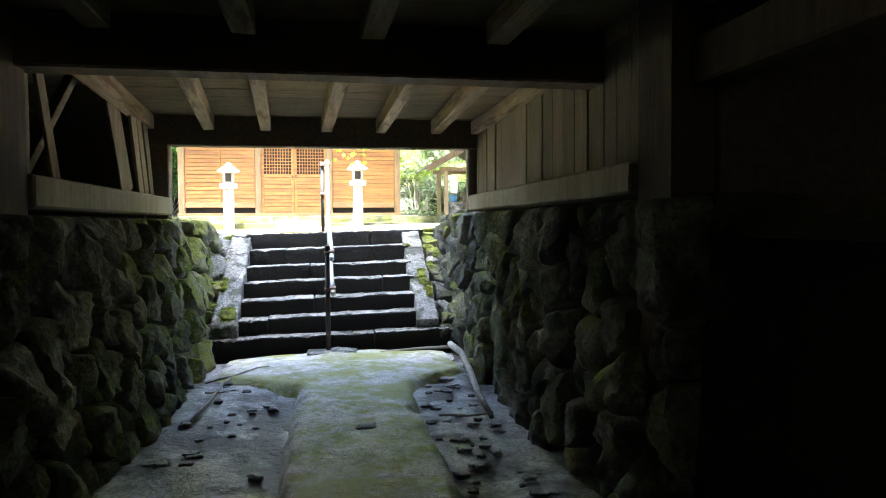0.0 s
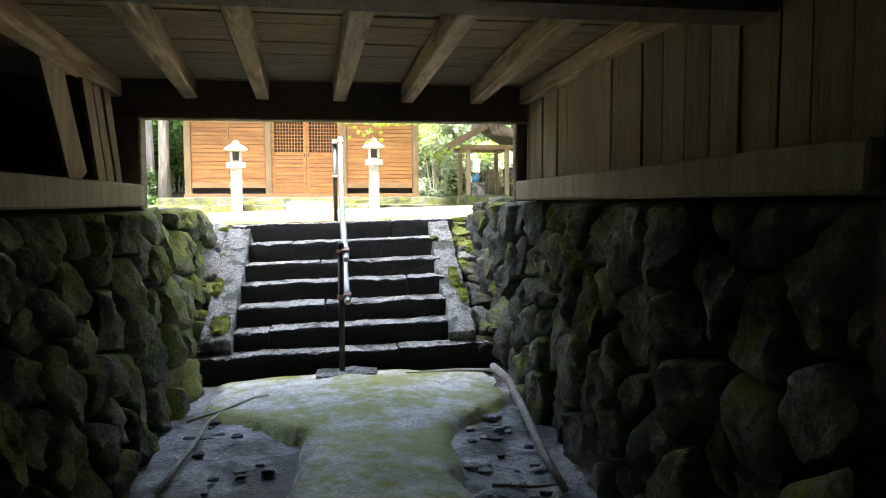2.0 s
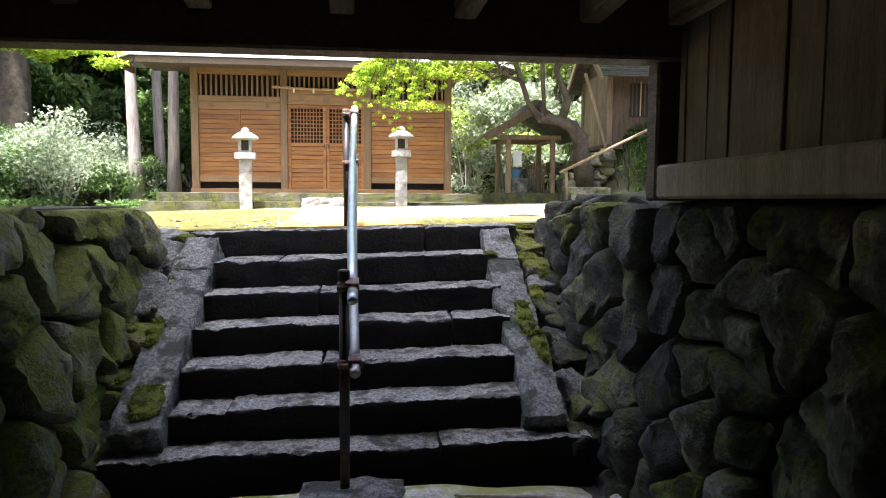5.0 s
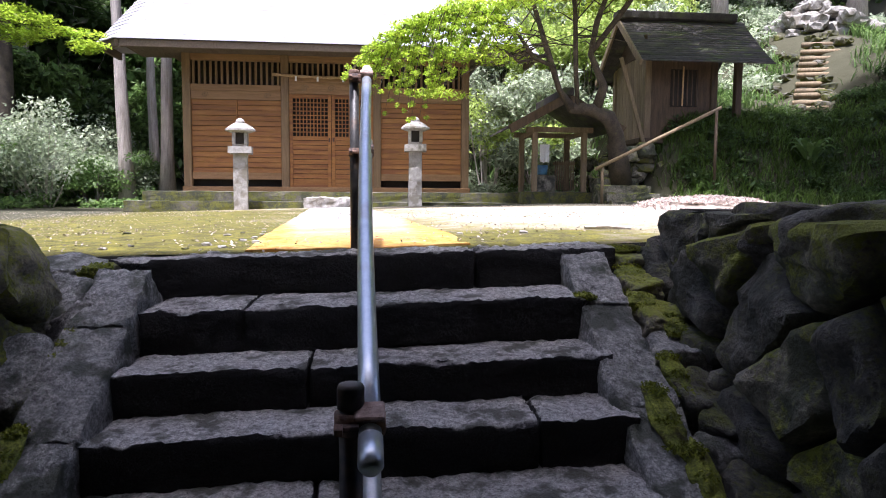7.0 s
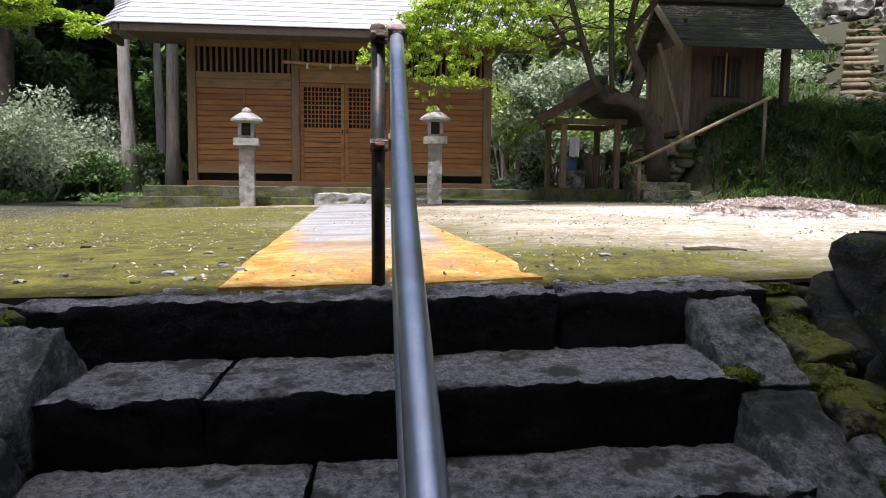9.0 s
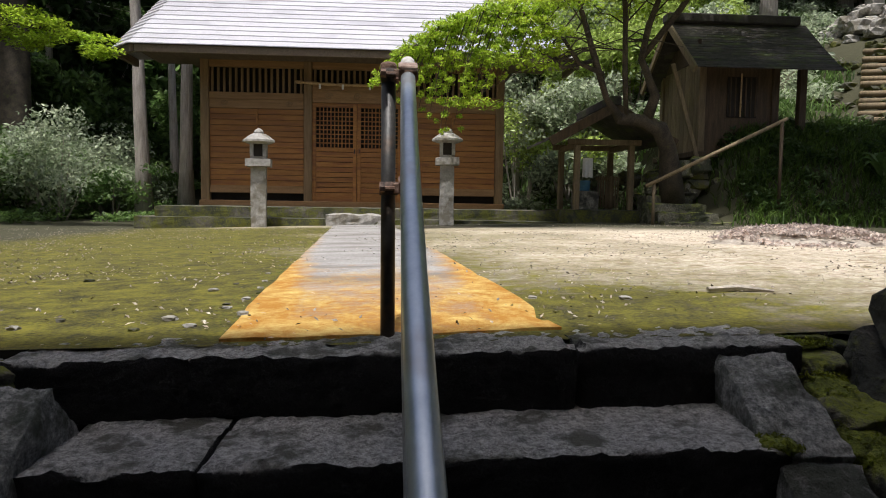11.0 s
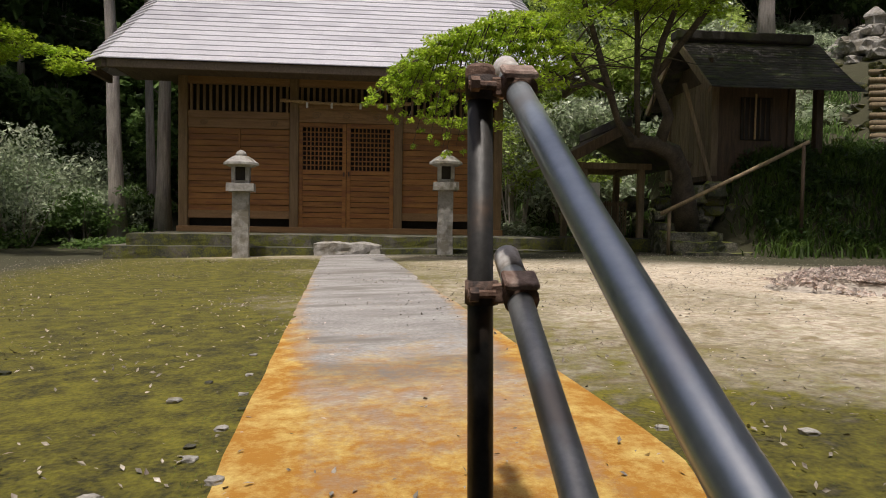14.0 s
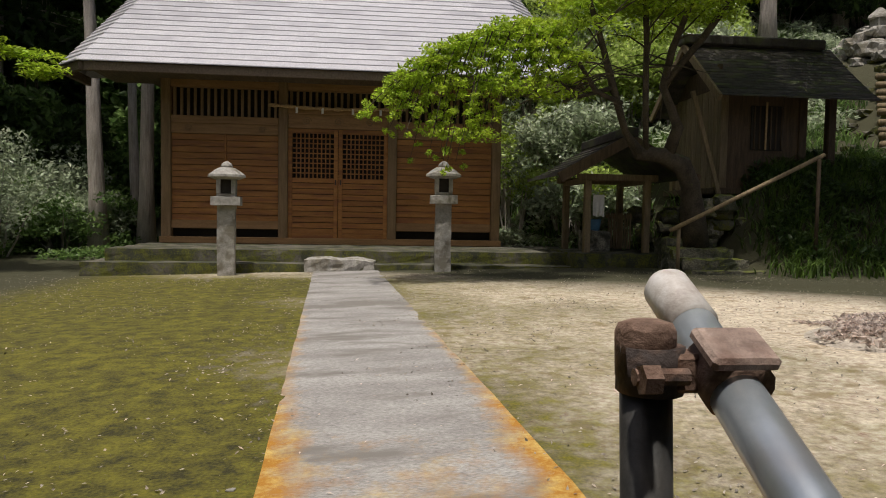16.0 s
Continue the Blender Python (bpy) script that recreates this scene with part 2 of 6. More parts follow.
def court_material():
    """Moss and pale trodden gravel."""
    m = mat("court_ground", (0.45, 0.38, 0.28), (0.63, 0.55, 0.435), 2.5, 0.95, 1.0, (0.33, 0.26, 0.17), 0.25, 5.0, fine=22, rand_shift=False, bump_d=0.03, speckle=0.85)
    n, l = m.node_tree.nodes, m.node_tree.links
    b = n["Principled BSDF"]
    base = b.inputs["Base Color"].links[0].from_socket
    tc, sep = n.new("ShaderNodeTexCoord"), n.new("ShaderNodeSeparateXYZ")
    l.new(tc.outputs["Object"], sep.inputs[0])
    n1, n2, n3 = (n.new("ShaderNodeTexNoise") for _ in range(3))
    for t, sc, de in ((n1, 0.55, 8), (n2, 9.0, 8), (n3, 60.0, 4)):
        t.inputs["Scale"].default_value, t.inputs["Detail"].default_value = sc, de
        l.new(tc.outputs["Object"], t.inputs["Vector"])

    def math_node(op, a, b2, c=None):
        x = n.new("ShaderNodeMath")
        x.operation = op
        for k, v in enumerate((a, b2, c)):
            if v is None:
                continue
            if isinstance(v, (int, float)):
                x.inputs[k].default_value = v
            else:
                l.new(v, x.inputs[k])
        return x.outputs[0]

    # trodden ground lies right of the path, moss lies left of it and close to the stair head
    side = math_node("MULTIPLY_ADD", sep.outputs["X"], -0.16, 0.76)
    near = n.new("ShaderNodeMapRange")
    near.inputs[1].default_value, near.inputs[2].default_value, near.inputs[3].default_value, near.inputs[4].default_value = 9.0, 13.0, 0.3, 0.0
    l.new(sep.outputs["Y"], near.inputs[0])
    far = n.new("ShaderNodeMapRange")
    far.inputs[1].default_value, far.inputs[2].default_value, far.inputs[3].default_value, far.inputs[4].default_value = 19.0, 20.6, 0.0, -0.6
    l.new(sep.outputs["Y"], far.inputs[0])
    s = math_node("ADD", math_node("ADD", side, near.outputs[0]), far.outputs[0])
    s = math_node("MULTIPLY_ADD", n1.outputs[0], 0.9, math_node("SUBTRACT", s, 0.45))
    s = math_node("MULTIPLY_ADD", n2.outputs[0], 0.6, math_node("SUBTRACT", s, 0.3))
    r = n.new("ShaderNodeMapRange")
    r.inputs[1].default_value, r.inputs[2].default_value = 0.3, 0.82
    l.new(s, r.inputs[0])
    mossc = n.new("ShaderNodeMix")
    mossc.data_type = "RGBA"
    mossc.inputs[6].default_value, mossc.inputs[7].default_value = (0.03, 0.027, 0.005, 1), (0.185, 0.166, 0.014, 1)
    l.new(math_node("MULTIPLY_ADD", n3.outputs[0], 1.6, math_node("MULTIPLY_ADD", n2.outputs[0], 1.9, -1.3)), mossc.inputs[0])
    mx = n.new("ShaderNodeMix")
    mx.data_type = "RGBA"
    l.new(r.outputs[0], mx.inputs[0])
    l.new(base, mx.inputs[6])
    l.new(mossc.outputs[2], mx.inputs[7])
    # woodland litter away from the court
    lit = n.new("ShaderNodeMix")
    lit.data_type = "RGBA"
    lit.inputs[7].default_value = (0.05, 0.048, 0.022, 1)
    ax = n.new("ShaderNodeMapRange")
    ax.inputs[1].default_value, ax.inputs[2].default_value = 5.2, 6.8
    l.new(math_node("ABSOLUTE", math_node("ADD", sep.outputs["X"], -1.2), 0), ax.inputs[0])
    ay = n.new("ShaderNodeMapRange")
    ay.inputs[1].default_value, ay.inputs[2].default_value = 20.5, 22.5
    l.new(sep.outputs["Y"], ay.inputs[0])
    wob = math_node("MULTIPLY_ADD", n1.outputs[0], 0.8, -0.4)
    shade = n.new("ShaderNodeMapRange")                      # leaf litter tone that also holds the tree shade of the far right court
    shade.inputs[1].default_value, shade.inputs[2].default_value = 19.0, 21.5
    l.new(math_node("MULTIPLY_ADD", sep.outputs["X"], 0.75, sep.outputs["Y"]), shade.inputs[0])
    l.new(math_node("ADD", math_node("MAXIMUM", math_node("MULTIPLY", shade.outputs[0], 1.3), math_node("MAXIMUM", math_node("MULTIPLY", ax.outputs[0], 1.5), math_node("MULTIPLY", ay.outputs[0], 1.5))), wob), lit.inputs[0])
    lit.clamp_factor = True
    l.new(mx.outputs[2], lit.inputs[6])
    l.new(lit.outputs[2], b.inputs["Base Color"])
    return m


def path_material():
    """Grey concrete with orange algae along its edges and at the stair end."""
    m = M_CONCRETE
    n, l = m.node_tree.nodes, m.node_tree.links
    b = n["Principled BSDF"]
    base = b.inputs["Base Color"].links[0].from_socket
    tc, sep = n.new("ShaderNodeTexCoord"), n.new("ShaderNodeSeparateXYZ")
    l.new(tc.outputs["Object"], sep.inputs[0])
    nz = n.new("ShaderNodeTexNoise")
    nz.inputs["Scale"].default_value, nz.inputs["Detail"].default_value, nz.inputs["Roughness"].default_value = 4.0, 12, 0.8
    l.new(tc.outputs["Object"], nz.inputs["Vector"])
    endr = n.new("ShaderNodeMapRange")
    endr.inputs[1].default_value, endr.inputs[2].default_value, endr.inputs[3].default_value, endr.inputs[4].default_value = 0.2, 3.6, 0.55, -0.02
    l.new(sep.outputs["Y"], endr.inputs[0])
    ab = n.new("ShaderNodeMath")
    ab.operation = "ABSOLUTE"
    l.new(sep.outputs["X"], ab.inputs[0])
    edge = n.new("ShaderNodeMapRange")
    edge.inputs[1].default_value, edge.inputs[2].default_value, edge.inputs[3].default_value, edge.inputs[4].default_value = 0.36, 0.6, 0.0, 0.42
    l.new(ab.outputs[0], edge.inputs[0])
    fade = n.new("ShaderNodeMapRange")
    fade.inputs[1].default_value, fade.inputs[2].default_value, fade.inputs[3].default_value, fade.inputs[4].default_value = 5.0, 9.0, 1.0, 0.25
    l.new(sep.outputs["Y"], fade.inputs[0])
    em = n.new("ShaderNodeMath")
    em.operation = "MULTIPLY"
    l.new(edge.outputs[0], em.inputs[0])
    l.new(fade.outputs[0], em.inputs[1])
    s1, s2 = n.new("ShaderNodeMath"), n.new("ShaderNodeMath")
    s1.operation = s2.operation = "ADD"
    l.new(endr.outputs[0], s1.inputs[0])
    l.new(em.outputs[0], s1.inputs[1])
    l.new(s1.outputs[0], s2.inputs[0])
    l.new(nz.outputs[0], s2.inputs[1])
    r = n.new("ShaderNodeMapRange")
    r.inputs[1].default_value, r.inputs[2].default_value = 0.72, 1.04
    l.new(s2.outputs[0], r.inputs[0])
    mx = n.new("ShaderNodeMix")
    mx.data_type = "RGBA"
    alg, an = n.new("ShaderNodeMix"), n.new("ShaderNodeTexNoise")
    alg.data_type = "RGBA"
    alg.inputs[6].default_value, alg.inputs[7].default_value = (0.4, 0.18, 0.017, 1), (0.66, 0.5, 0.16, 1)
    an.inputs["Scale"].default_value, an.inputs["Detail"].default_value, an.inputs["Roughness"].default_value = 3.8, 12, 0.82
    l.new(tc.outputs["Object"], an.inputs["Vector"])
    ar = n.new("ShaderNodeMapRange")
    ar.inputs[1].default_value, ar.inputs[2].default_value = 0.46, 0.64
    l.new(an.outputs[0], ar.inputs[0])
    l.new(ar.outputs[0], alg.inputs[0])
    l.new(alg.outputs[2], mx.inputs[7])
    l.new(r.outputs[0], mx.inputs[0])
    l.new(base, mx.inputs[6])
    l.new(mx.outputs[2], b.inputs["Base Color"])
    return m


M_COURT = court_material()
M_PATH = path_material()

# ---- mesh helpers ----
R = random.Random(7)


def finish(name, bm, material, smooth=False):
    bm.normal_update()
    me = bpy.data.meshes.new(name)
    bm.to_mesh(me)
    bm.free()
    me.materials.append(material)
    if smooth:
        me.shade_smooth()
    return me


def part(name, bm, material, parent=None, label="", smooth=False):
    ob = new(name, finish(name, bm, material, smooth))
    if parent is not None:
        ob.parent = parent
    if label:
        ob["label"] = label
    return ob


def piece(name, me, parent, m=None):
    ob = new(name, me)
    ob.parent = parent
    if m is not None:
        ob.matrix_basis = m
    return ob


def thing(name, label, category, group="", kind="", at=(0, 0, 0)):
    ob = new(name)
    ob.empty_display_size = 0.1
    ob.location = at
    return tagged(ob, label, category, group, kind)


def box(bm, lo, hi, bevel=0.0, wobble=0.0, m=None):
    """An edged block between two corners; wobble makes its corners uneven."""
    v = [bm.verts.new((x, y, z)) for x in (lo[0], hi[0]) for y in (lo[1], hi[1]) for z in (lo[2], hi[2])]
    f = [bm.faces.new([v[i] for i in q]) for q in ((0, 1, 3, 2), (4, 6, 7, 5), (0, 4, 5, 1), (2, 3, 7, 6), (0, 2, 6, 4), (1, 5, 7, 3))]
    if wobble:
        for q in v:
            q.co += Vector((R.uniform(-1, 1), R.uniform(-1, 1), R.uniform(-1, 1))) * wobble
    if bevel:
        es = list({e for q in f for e in q.edges})
        out = bmesh.ops.bevel(bm, geom=es, offset=bevel, segments=1, affect="EDGES", clamp_overlap=True)
        v = list({q for g in out["faces"] for q in g.verts} | {q for q in v if q.is_valid})
    if m is not None:
        for q in v:
            q.co = m @ q.co
    return v


def block(lo, hi, bevel=0.006, wobble=0.0, m=None):
    bm = bmesh.new()
    box(bm, lo, hi, bevel, wobble, m)
    return bm


def tube(bm, pts, radii, seg=10, cap=True):
    """A tube along points with a radius at each."""
    pts = [Vector(p) for p in pts]
    rings, side = [], None
    for i, p in enumerate(pts):
        d = (pts[min(i + 1, len(pts) - 1)] - pts[max(i - 1, 0)]).normalized()
        if side is None:
            side = d.cross(Vector((0.3, 0.9, 0.2))).normalized()
        side = (side - d * side.dot(d)).normalized()
        up = d.cross(side)
        r = radii[i] if isinstance(radii, (list, tuple)) else radii
        rings.append([bm.verts.new(p + (side * math.cos(a) + up * math.sin(a)) * r) for a in (2 * math.pi * k / seg for k in range(seg))])
    for a, b in zip(rings, rings[1:]):
        for k in range(seg):
            bm.faces.new((a[k], a[(k + 1) % seg], b[(k + 1) % seg], b[k]))
    if cap:
        bm.faces.new(rings[0][::-1])
        bm.faces.new(rings[-1])
    return bm


def lathe(bm, profile, seg=16, at=(0, 0, 0), square=0.0):
    """A turned shape from (radius, height) pairs."""
    rings = []
    for r, z in profile:
        rings.append([bm.verts.new((at[0] + r * math.cos(2 * math.pi * k / seg), at[1] + r * math.sin(2 * math.pi * k / seg), at[2] + z)) for k in range(seg)])
    for a, b in zip(rings, rings[1:]):
        for k in range(seg):
            bm.faces.new((a[k], a[(k + 1) % seg], b[(k + 1) % seg], b[k]))
    bm.faces.new(rings[0][::-1])
    bm.faces.new(rings[-1])
    return bm


def rock(bm, c, size, seed, sub=2, rough=0.35, flat=0.0):
    """An uneven boulder with facets."""
    out = bmesh.ops.create_icosphere(bm, subdivisions=sub, radius=1.0)
    o = Vector((seed * 3.1, seed * 1.7, seed * 2.3))
    for v in out["verts"]:
        d = v.co.normalized()
        k = 1 + rough * noise.noise(d * 1.3 + o) + rough * 0.4 * noise.noise(d * 3.5 + o)
        q = Vector((max(-0.72, min(0.72, d.x)), max(-0.72, min(0.72, d.y)), max(-0.72, min(0.72 - flat, d.z)))) * 1.25 * k
        v.co = Vector(c) + Vector((q.x * size[0], q.y * size[1], q.z * size[2]))
    return bm


def crisp(bm, angle=0.75):
    """Marks the hard edges of a smooth-shaded stone."""
    for e in bm.edges:
        e.smooth = not (len(e.link_faces) == 2 and e.calc_face_angle(0) > angle)


def cells(u0, u1, v0, v1, n, seed, stretch=1.0):
    """Irregular polygons that fill a rectangle like fitted rubble."""
    rr = random.Random(seed)
    pts, tries = [], 0
    d = 0.74 * math.sqrt((u1 - u0) * (v1 - v0) / n)
    while len(pts) < n and tries < 9000:
        tries += 1
        p = (rr.uniform(u0, u1), rr.uniform(v0, v1))
        k = d * rr.choice((0.62, 0.8, 1.0, 1.15))
        if all(math.hypot(p[0] - q[0], (p[1] - q[1]) * stretch) > k for q in pts):
            pts.append(p)
    res = []
    for p in pts:
        poly = [(u0, v0), (u1, v0), (u1, v1), (u0, v1)]
        for q in pts:
            if q == p or math.hypot(q[0] - p[0], q[1] - p[1]) > 4 * d:
                continue
            mx, my, dx, dy = (p[0] + q[0]) / 2, (p[1] + q[1]) / 2, q[0] - p[0], q[1] - p[1]
            cut, side = [], [(x - mx) * dx + (y - my) * dy for x, y in poly]
            for i in range(len(poly)):
                a, b, sa, sb = poly[i], poly[(i + 1) % len(poly)], side[i], side[(i + 1) % len(poly)]
                if sa <= 0:
                    cut.append(a)
                if sa * sb < 0:
                    k = sa / (sa - sb)
                    cut.append((a[0] + (b[0] - a[0]) * k, a[1] + (b[1] - a[1]) * k))
            poly = cut
            if len(poly) < 3:
                break
        if len(poly) >= 3:
            res.append(poly)
    return res


def stone_mesh(poly, place, depth, seed, gap=0.008):
    """One wall stone: a rounded, bulging block over an irregular polygon. place(u, v, d) gives the point d in front of the wall."""
    rr = random.Random(seed)
    cu, cv = sum(p[0] for p in poly) / len(poly), sum(p[1] for p in poly) / len(poly)
    ring = []
    for i in range(len(poly)):
        a, b = poly[i], poly[(i + 1) % len(poly)]
        length = math.hypot(b[0] - a[0], b[1] - a[1])
        if length < 0.02:
            continue
        k = max(2, min(8, int(length / 0.045)))
        for j in range(k):
            t = (j + 0.5) / k
            ring.append((a[0] + (b[0] - a[0]) * t, a[1] + (b[1] - a[1]) * t))
    if len(ring) < 5:
        return None
    size = min(1.0, math.sqrt(max(1e-4, (max(p[0] for p in ring) - min(p[0] for p in ring)) * (max(p[1] for p in ring) - min(p[1] for p in ring)))) / 0.35)
    prot = depth * (0.55 + 0.7 * rr.random()) * (0.5 + 0.5 * size)
    tu, tv = rr.uniform(-0.28, 0.28), rr.uniform(-0.3, 0.22)
    bm = bmesh.new()
    rings = []
    off = Vector((seed * 0.37, seed * 0.71, 0))
    for shrink, d in ((1.0, -0.16), (1.0, 0.25), (0.975, 0.62), (0.91, 0.9), (0.78, 1.0), (0.56, 1.04), (0.28, 1.05)):
        row = []
        for u, v in ring:
            du, dv = u - cu, v - cv
            ln = math.hypot(du, dv) + 1e-6
            s = max(0.0, shrink - gap / ln)
            uu, vv = cu + du * s, cv + dv * s
            dd = d * prot if d > 0 else d
            if d > 0.3:
                dd += (du * s * tu + dv * s * tv) * 0.7 + 0.06 * noise.noise(Vector((uu * 4, vv * 4, 0)) + off) + 0.034 * noise.noise(Vector((uu * 12, vv * 12, 2)) + off) + 0.014 * noise.noise(Vector((uu * 30, vv * 30, 5)) + off)
            row.append(bm.verts.new(place(uu, vv, dd)))
        rings.append(row)
    k = len(ring)
    for a, b in zip(rings, rings[1:]):
        for j in range(k):
            bm.faces.new((a[j], a[(j + 1) % k], b[(j + 1) % k], b[j]))
    bm.faces.new(rings[-1])
    bmesh.ops.recalc_face_normals(bm, faces=bm.faces[:])
    crisp(bm)
    return bm


def leaves(name, centres, n, size, material, parent=None, spread=None, seed=1, droop=0.3, flat=0.5):
    """Many small folded leaves scattered in clumps. centres: (x, y, z, rx, ry, rz)."""
    g = np.random.default_rng(seed)
    c = np.array(centres, float)
    w = (c[:, 3] * c[:, 4] * c[:, 5]) ** 0.6
    idx = g.choice(len(c), n, p=w / w.sum())
    d = g.normal(size=(n, 3))
    d /= np.linalg.norm(d, axis=1)[:, None]
    rad = g.random(n)[:, None] ** 0.45
    p = c[idx, :3] + d * rad * c[idx, 3:]
    nrm = g.normal(size=(n, 3)) * flat + np.array([0, 0, 1.0])
    nrm /= np.linalg.norm(nrm, axis=1)[:, None]
    a = np.cross(nrm, g.normal(size=(n, 3)))
    a /= np.linalg.norm(a, axis=1)[:, None]
    a[:, 2] -= droop * g.random(n)
    b = np.cross(nrm, a)
    s = (size * (0.6 + 0.8 * g.random(n)))[:, None]
    v = np.stack([p - a * s, p + b * s * 0.45 + nrm * s * 0.12, p + a * s, p - b * s * 0.45 + nrm * s * 0.12], 1).reshape(-1, 3)
    i = np.arange(n) * 4
    f = np.stack([i, i + 1, i + 2, i, i + 2, i + 3], 1).reshape(-1, 3)
    me = bpy.data.meshes.new(name)
    me.from_pydata(v.tolist(), [], f.tolist())
    me.materials.append(material)
    ob = new(name, me)
    if parent is not None:
        ob.parent = parent
    return ob


def sstep(a, b, x):
    t = max(0.0, min(1.0, (x - a) / (b - a)))
    return t * t * (3 - 2 * t)


# ---- ground ----
def ground_z(x, y):
    z = 1.335 + 0.027 * max(-5.0, min(4.0, x - 0.4))
    if y < 9.6:
        z += 0.12 * sstep(9.6, 8.4, y) * (sstep(1.7, 2.3, x))
    k = sstep(9.75, 9.25, y) * sstep(-1.6, -0.9, x) * sstep(2.4, 1.9, x)
    z += (1.312 + 0.026 * (x - 0.47) - z) * k
    z += 0.012 * noise.noise(Vector((x * 0.9, y * 0.9, 0)))
    z += 1.95 * sstep(18.9, 21.1, y + 0.4 * noise.noise(Vector((x * 0.5, 3, 0)))) * sstep(6.0, 8.0, x + 0.2 * (y - 20))
    z += 0.36 * max(0.0, y - 21.5) * sstep(4.5, 9.5, x)
    z += 1.6 * sstep(11.5, 15, x) * sstep(8, 16, y)
    z += 0.15 * max(0.0, y - 31) + 0.25 * max(0.0, -9.5 - x) + 0.02 * max(0, abs(x) - 30)
    far = math.hypot(x, y - 12)
    z += 0.25 * max(0.0, far - 34) * (far < 120) + (21.5 if far >= 120 else 0)
    z += 0.1 * noise.noise(Vector((x * 0.35, y * 0.35, 5))) * sstep(7.0, 12, abs(x)) + 0.16 * noise.noise(Vector((x * 1.3, y * 1.3, 9))) * sstep(18.5, 20.5, y) * sstep(5.5, 7.5, x)
    return z


def spaced(lo, hi, step, extra=()):
    n = int(round((hi - lo) / step))
    return sorted(set([lo + (hi - lo) * i / n for i in range(n + 1)]) | set(extra))


TR_L, TR_R, TR_END = -1.05, 1.95, 9.2
xs = [-400, -200, -120, -70, -45] + spaced(-32, -10, 1.2) + spaced(-9.5, 14, 0.25, (TR_L, TR_R)) + spaced(15, 32, 1.2) + [45, 70, 120, 200, 400]
ys = [-400, -200, -120, -70, -45, -32, -24, -18] + spaced(-14, 8, 1.0) + spaced(8.5, 26, 0.25, (TR_END,)) + spaced(27, 48, 1.0) + [55, 70, 90, 120, 200, 400]
bm = bmesh.new()
grid = [[bm.verts.new((x, y, ground_z(x, y))) for x in xs] for y in ys]
for j in range(len(ys) - 1):
    for i in range(len(xs) - 1):
        mx, my = (xs[i] + xs[i + 1]) / 2, (ys[j] + ys[j + 1]) / 2
        if TR_L < mx < TR_R and -14 < my < TR_END:
            continue
        bm.faces.new((grid[j][i], grid[j][i + 1], grid[j + 1][i + 1], grid[j + 1][i]))
tagged(part("ground", bm, M_COURT, smooth=True), "mossy court ground with pale trodden earth", "ground", kind="structure")

# floor of the passage
bm = bmesh.new()
fx, fy = spaced(-1.3, 2.3, 0.09), spaced(-14, 7.4, 0.1)
fg = [[bm.verts.new((x, y, 0.02 + 0.035 * noise.noise(Vector((x * 2.2, y * 2.2, 1))) + 0.012 * noise.noise(Vector((x * 9, y * 9, 1))))) for x in fx] for y in fy]
for j in range(len(fy) - 1):
    for i in range(len(fx) - 1):
        bm.faces.new((fg[j][i], fg[j][i + 1], fg[j + 1][i + 1], fg[j + 1][i]))
tagged(part("floor", bm, M_EARTH, smooth=True), "bare packed earth floor of the passage", "floor", kind="structure")

# raised slab of worn stone along the passage
bm = bmesh.new()
sx, sy = spaced(-0.75, 1.75, 0.07), spaced(-6.0, 7.25, 0.08)


def slab_h(x, y):
    w = 0.09 * noise.noise(Vector((y * 2.1, 4.0, 0))) + 0.04 * noise.noise(Vector((y * 7, 2.0, 0)))
    lo, hi = 0.2 - 0.75 * sstep(5.7, 6.6, y) + w, 1.08 + 0.6 * sstep(5.7, 6.6, y) + w
    k = sstep(lo - 0.05, lo + 0.03, x) * sstep(hi + 0.05, hi - 0.03, x)
    return -0.03 + k * (0.105 + 0.045 * math.cos((x - 0.6) * 1.7) + 0.02 * noise.noise(Vector((x * 3, y * 3, 7))))


sg = [[bm.verts.new((x, y, slab_h(x, y))) for x in sx] for y in sy]
for j in range(len(sy) - 1):
    for i in range(len(sx) - 1):
        bm.faces.new((sg[j][i], sg[j][i + 1], sg[j + 1][i + 1], sg[j + 1][i]))
tagged(part("floor_slab", bm, M_SLAB, smooth=True), "worn mossy stone slab path on the floor", "paving", kind="structure")

# ---- passage ----
END_Y, BEAM_Z, WALL_L, WALL_R = 6.94, 2.145, -1.0, 1.84


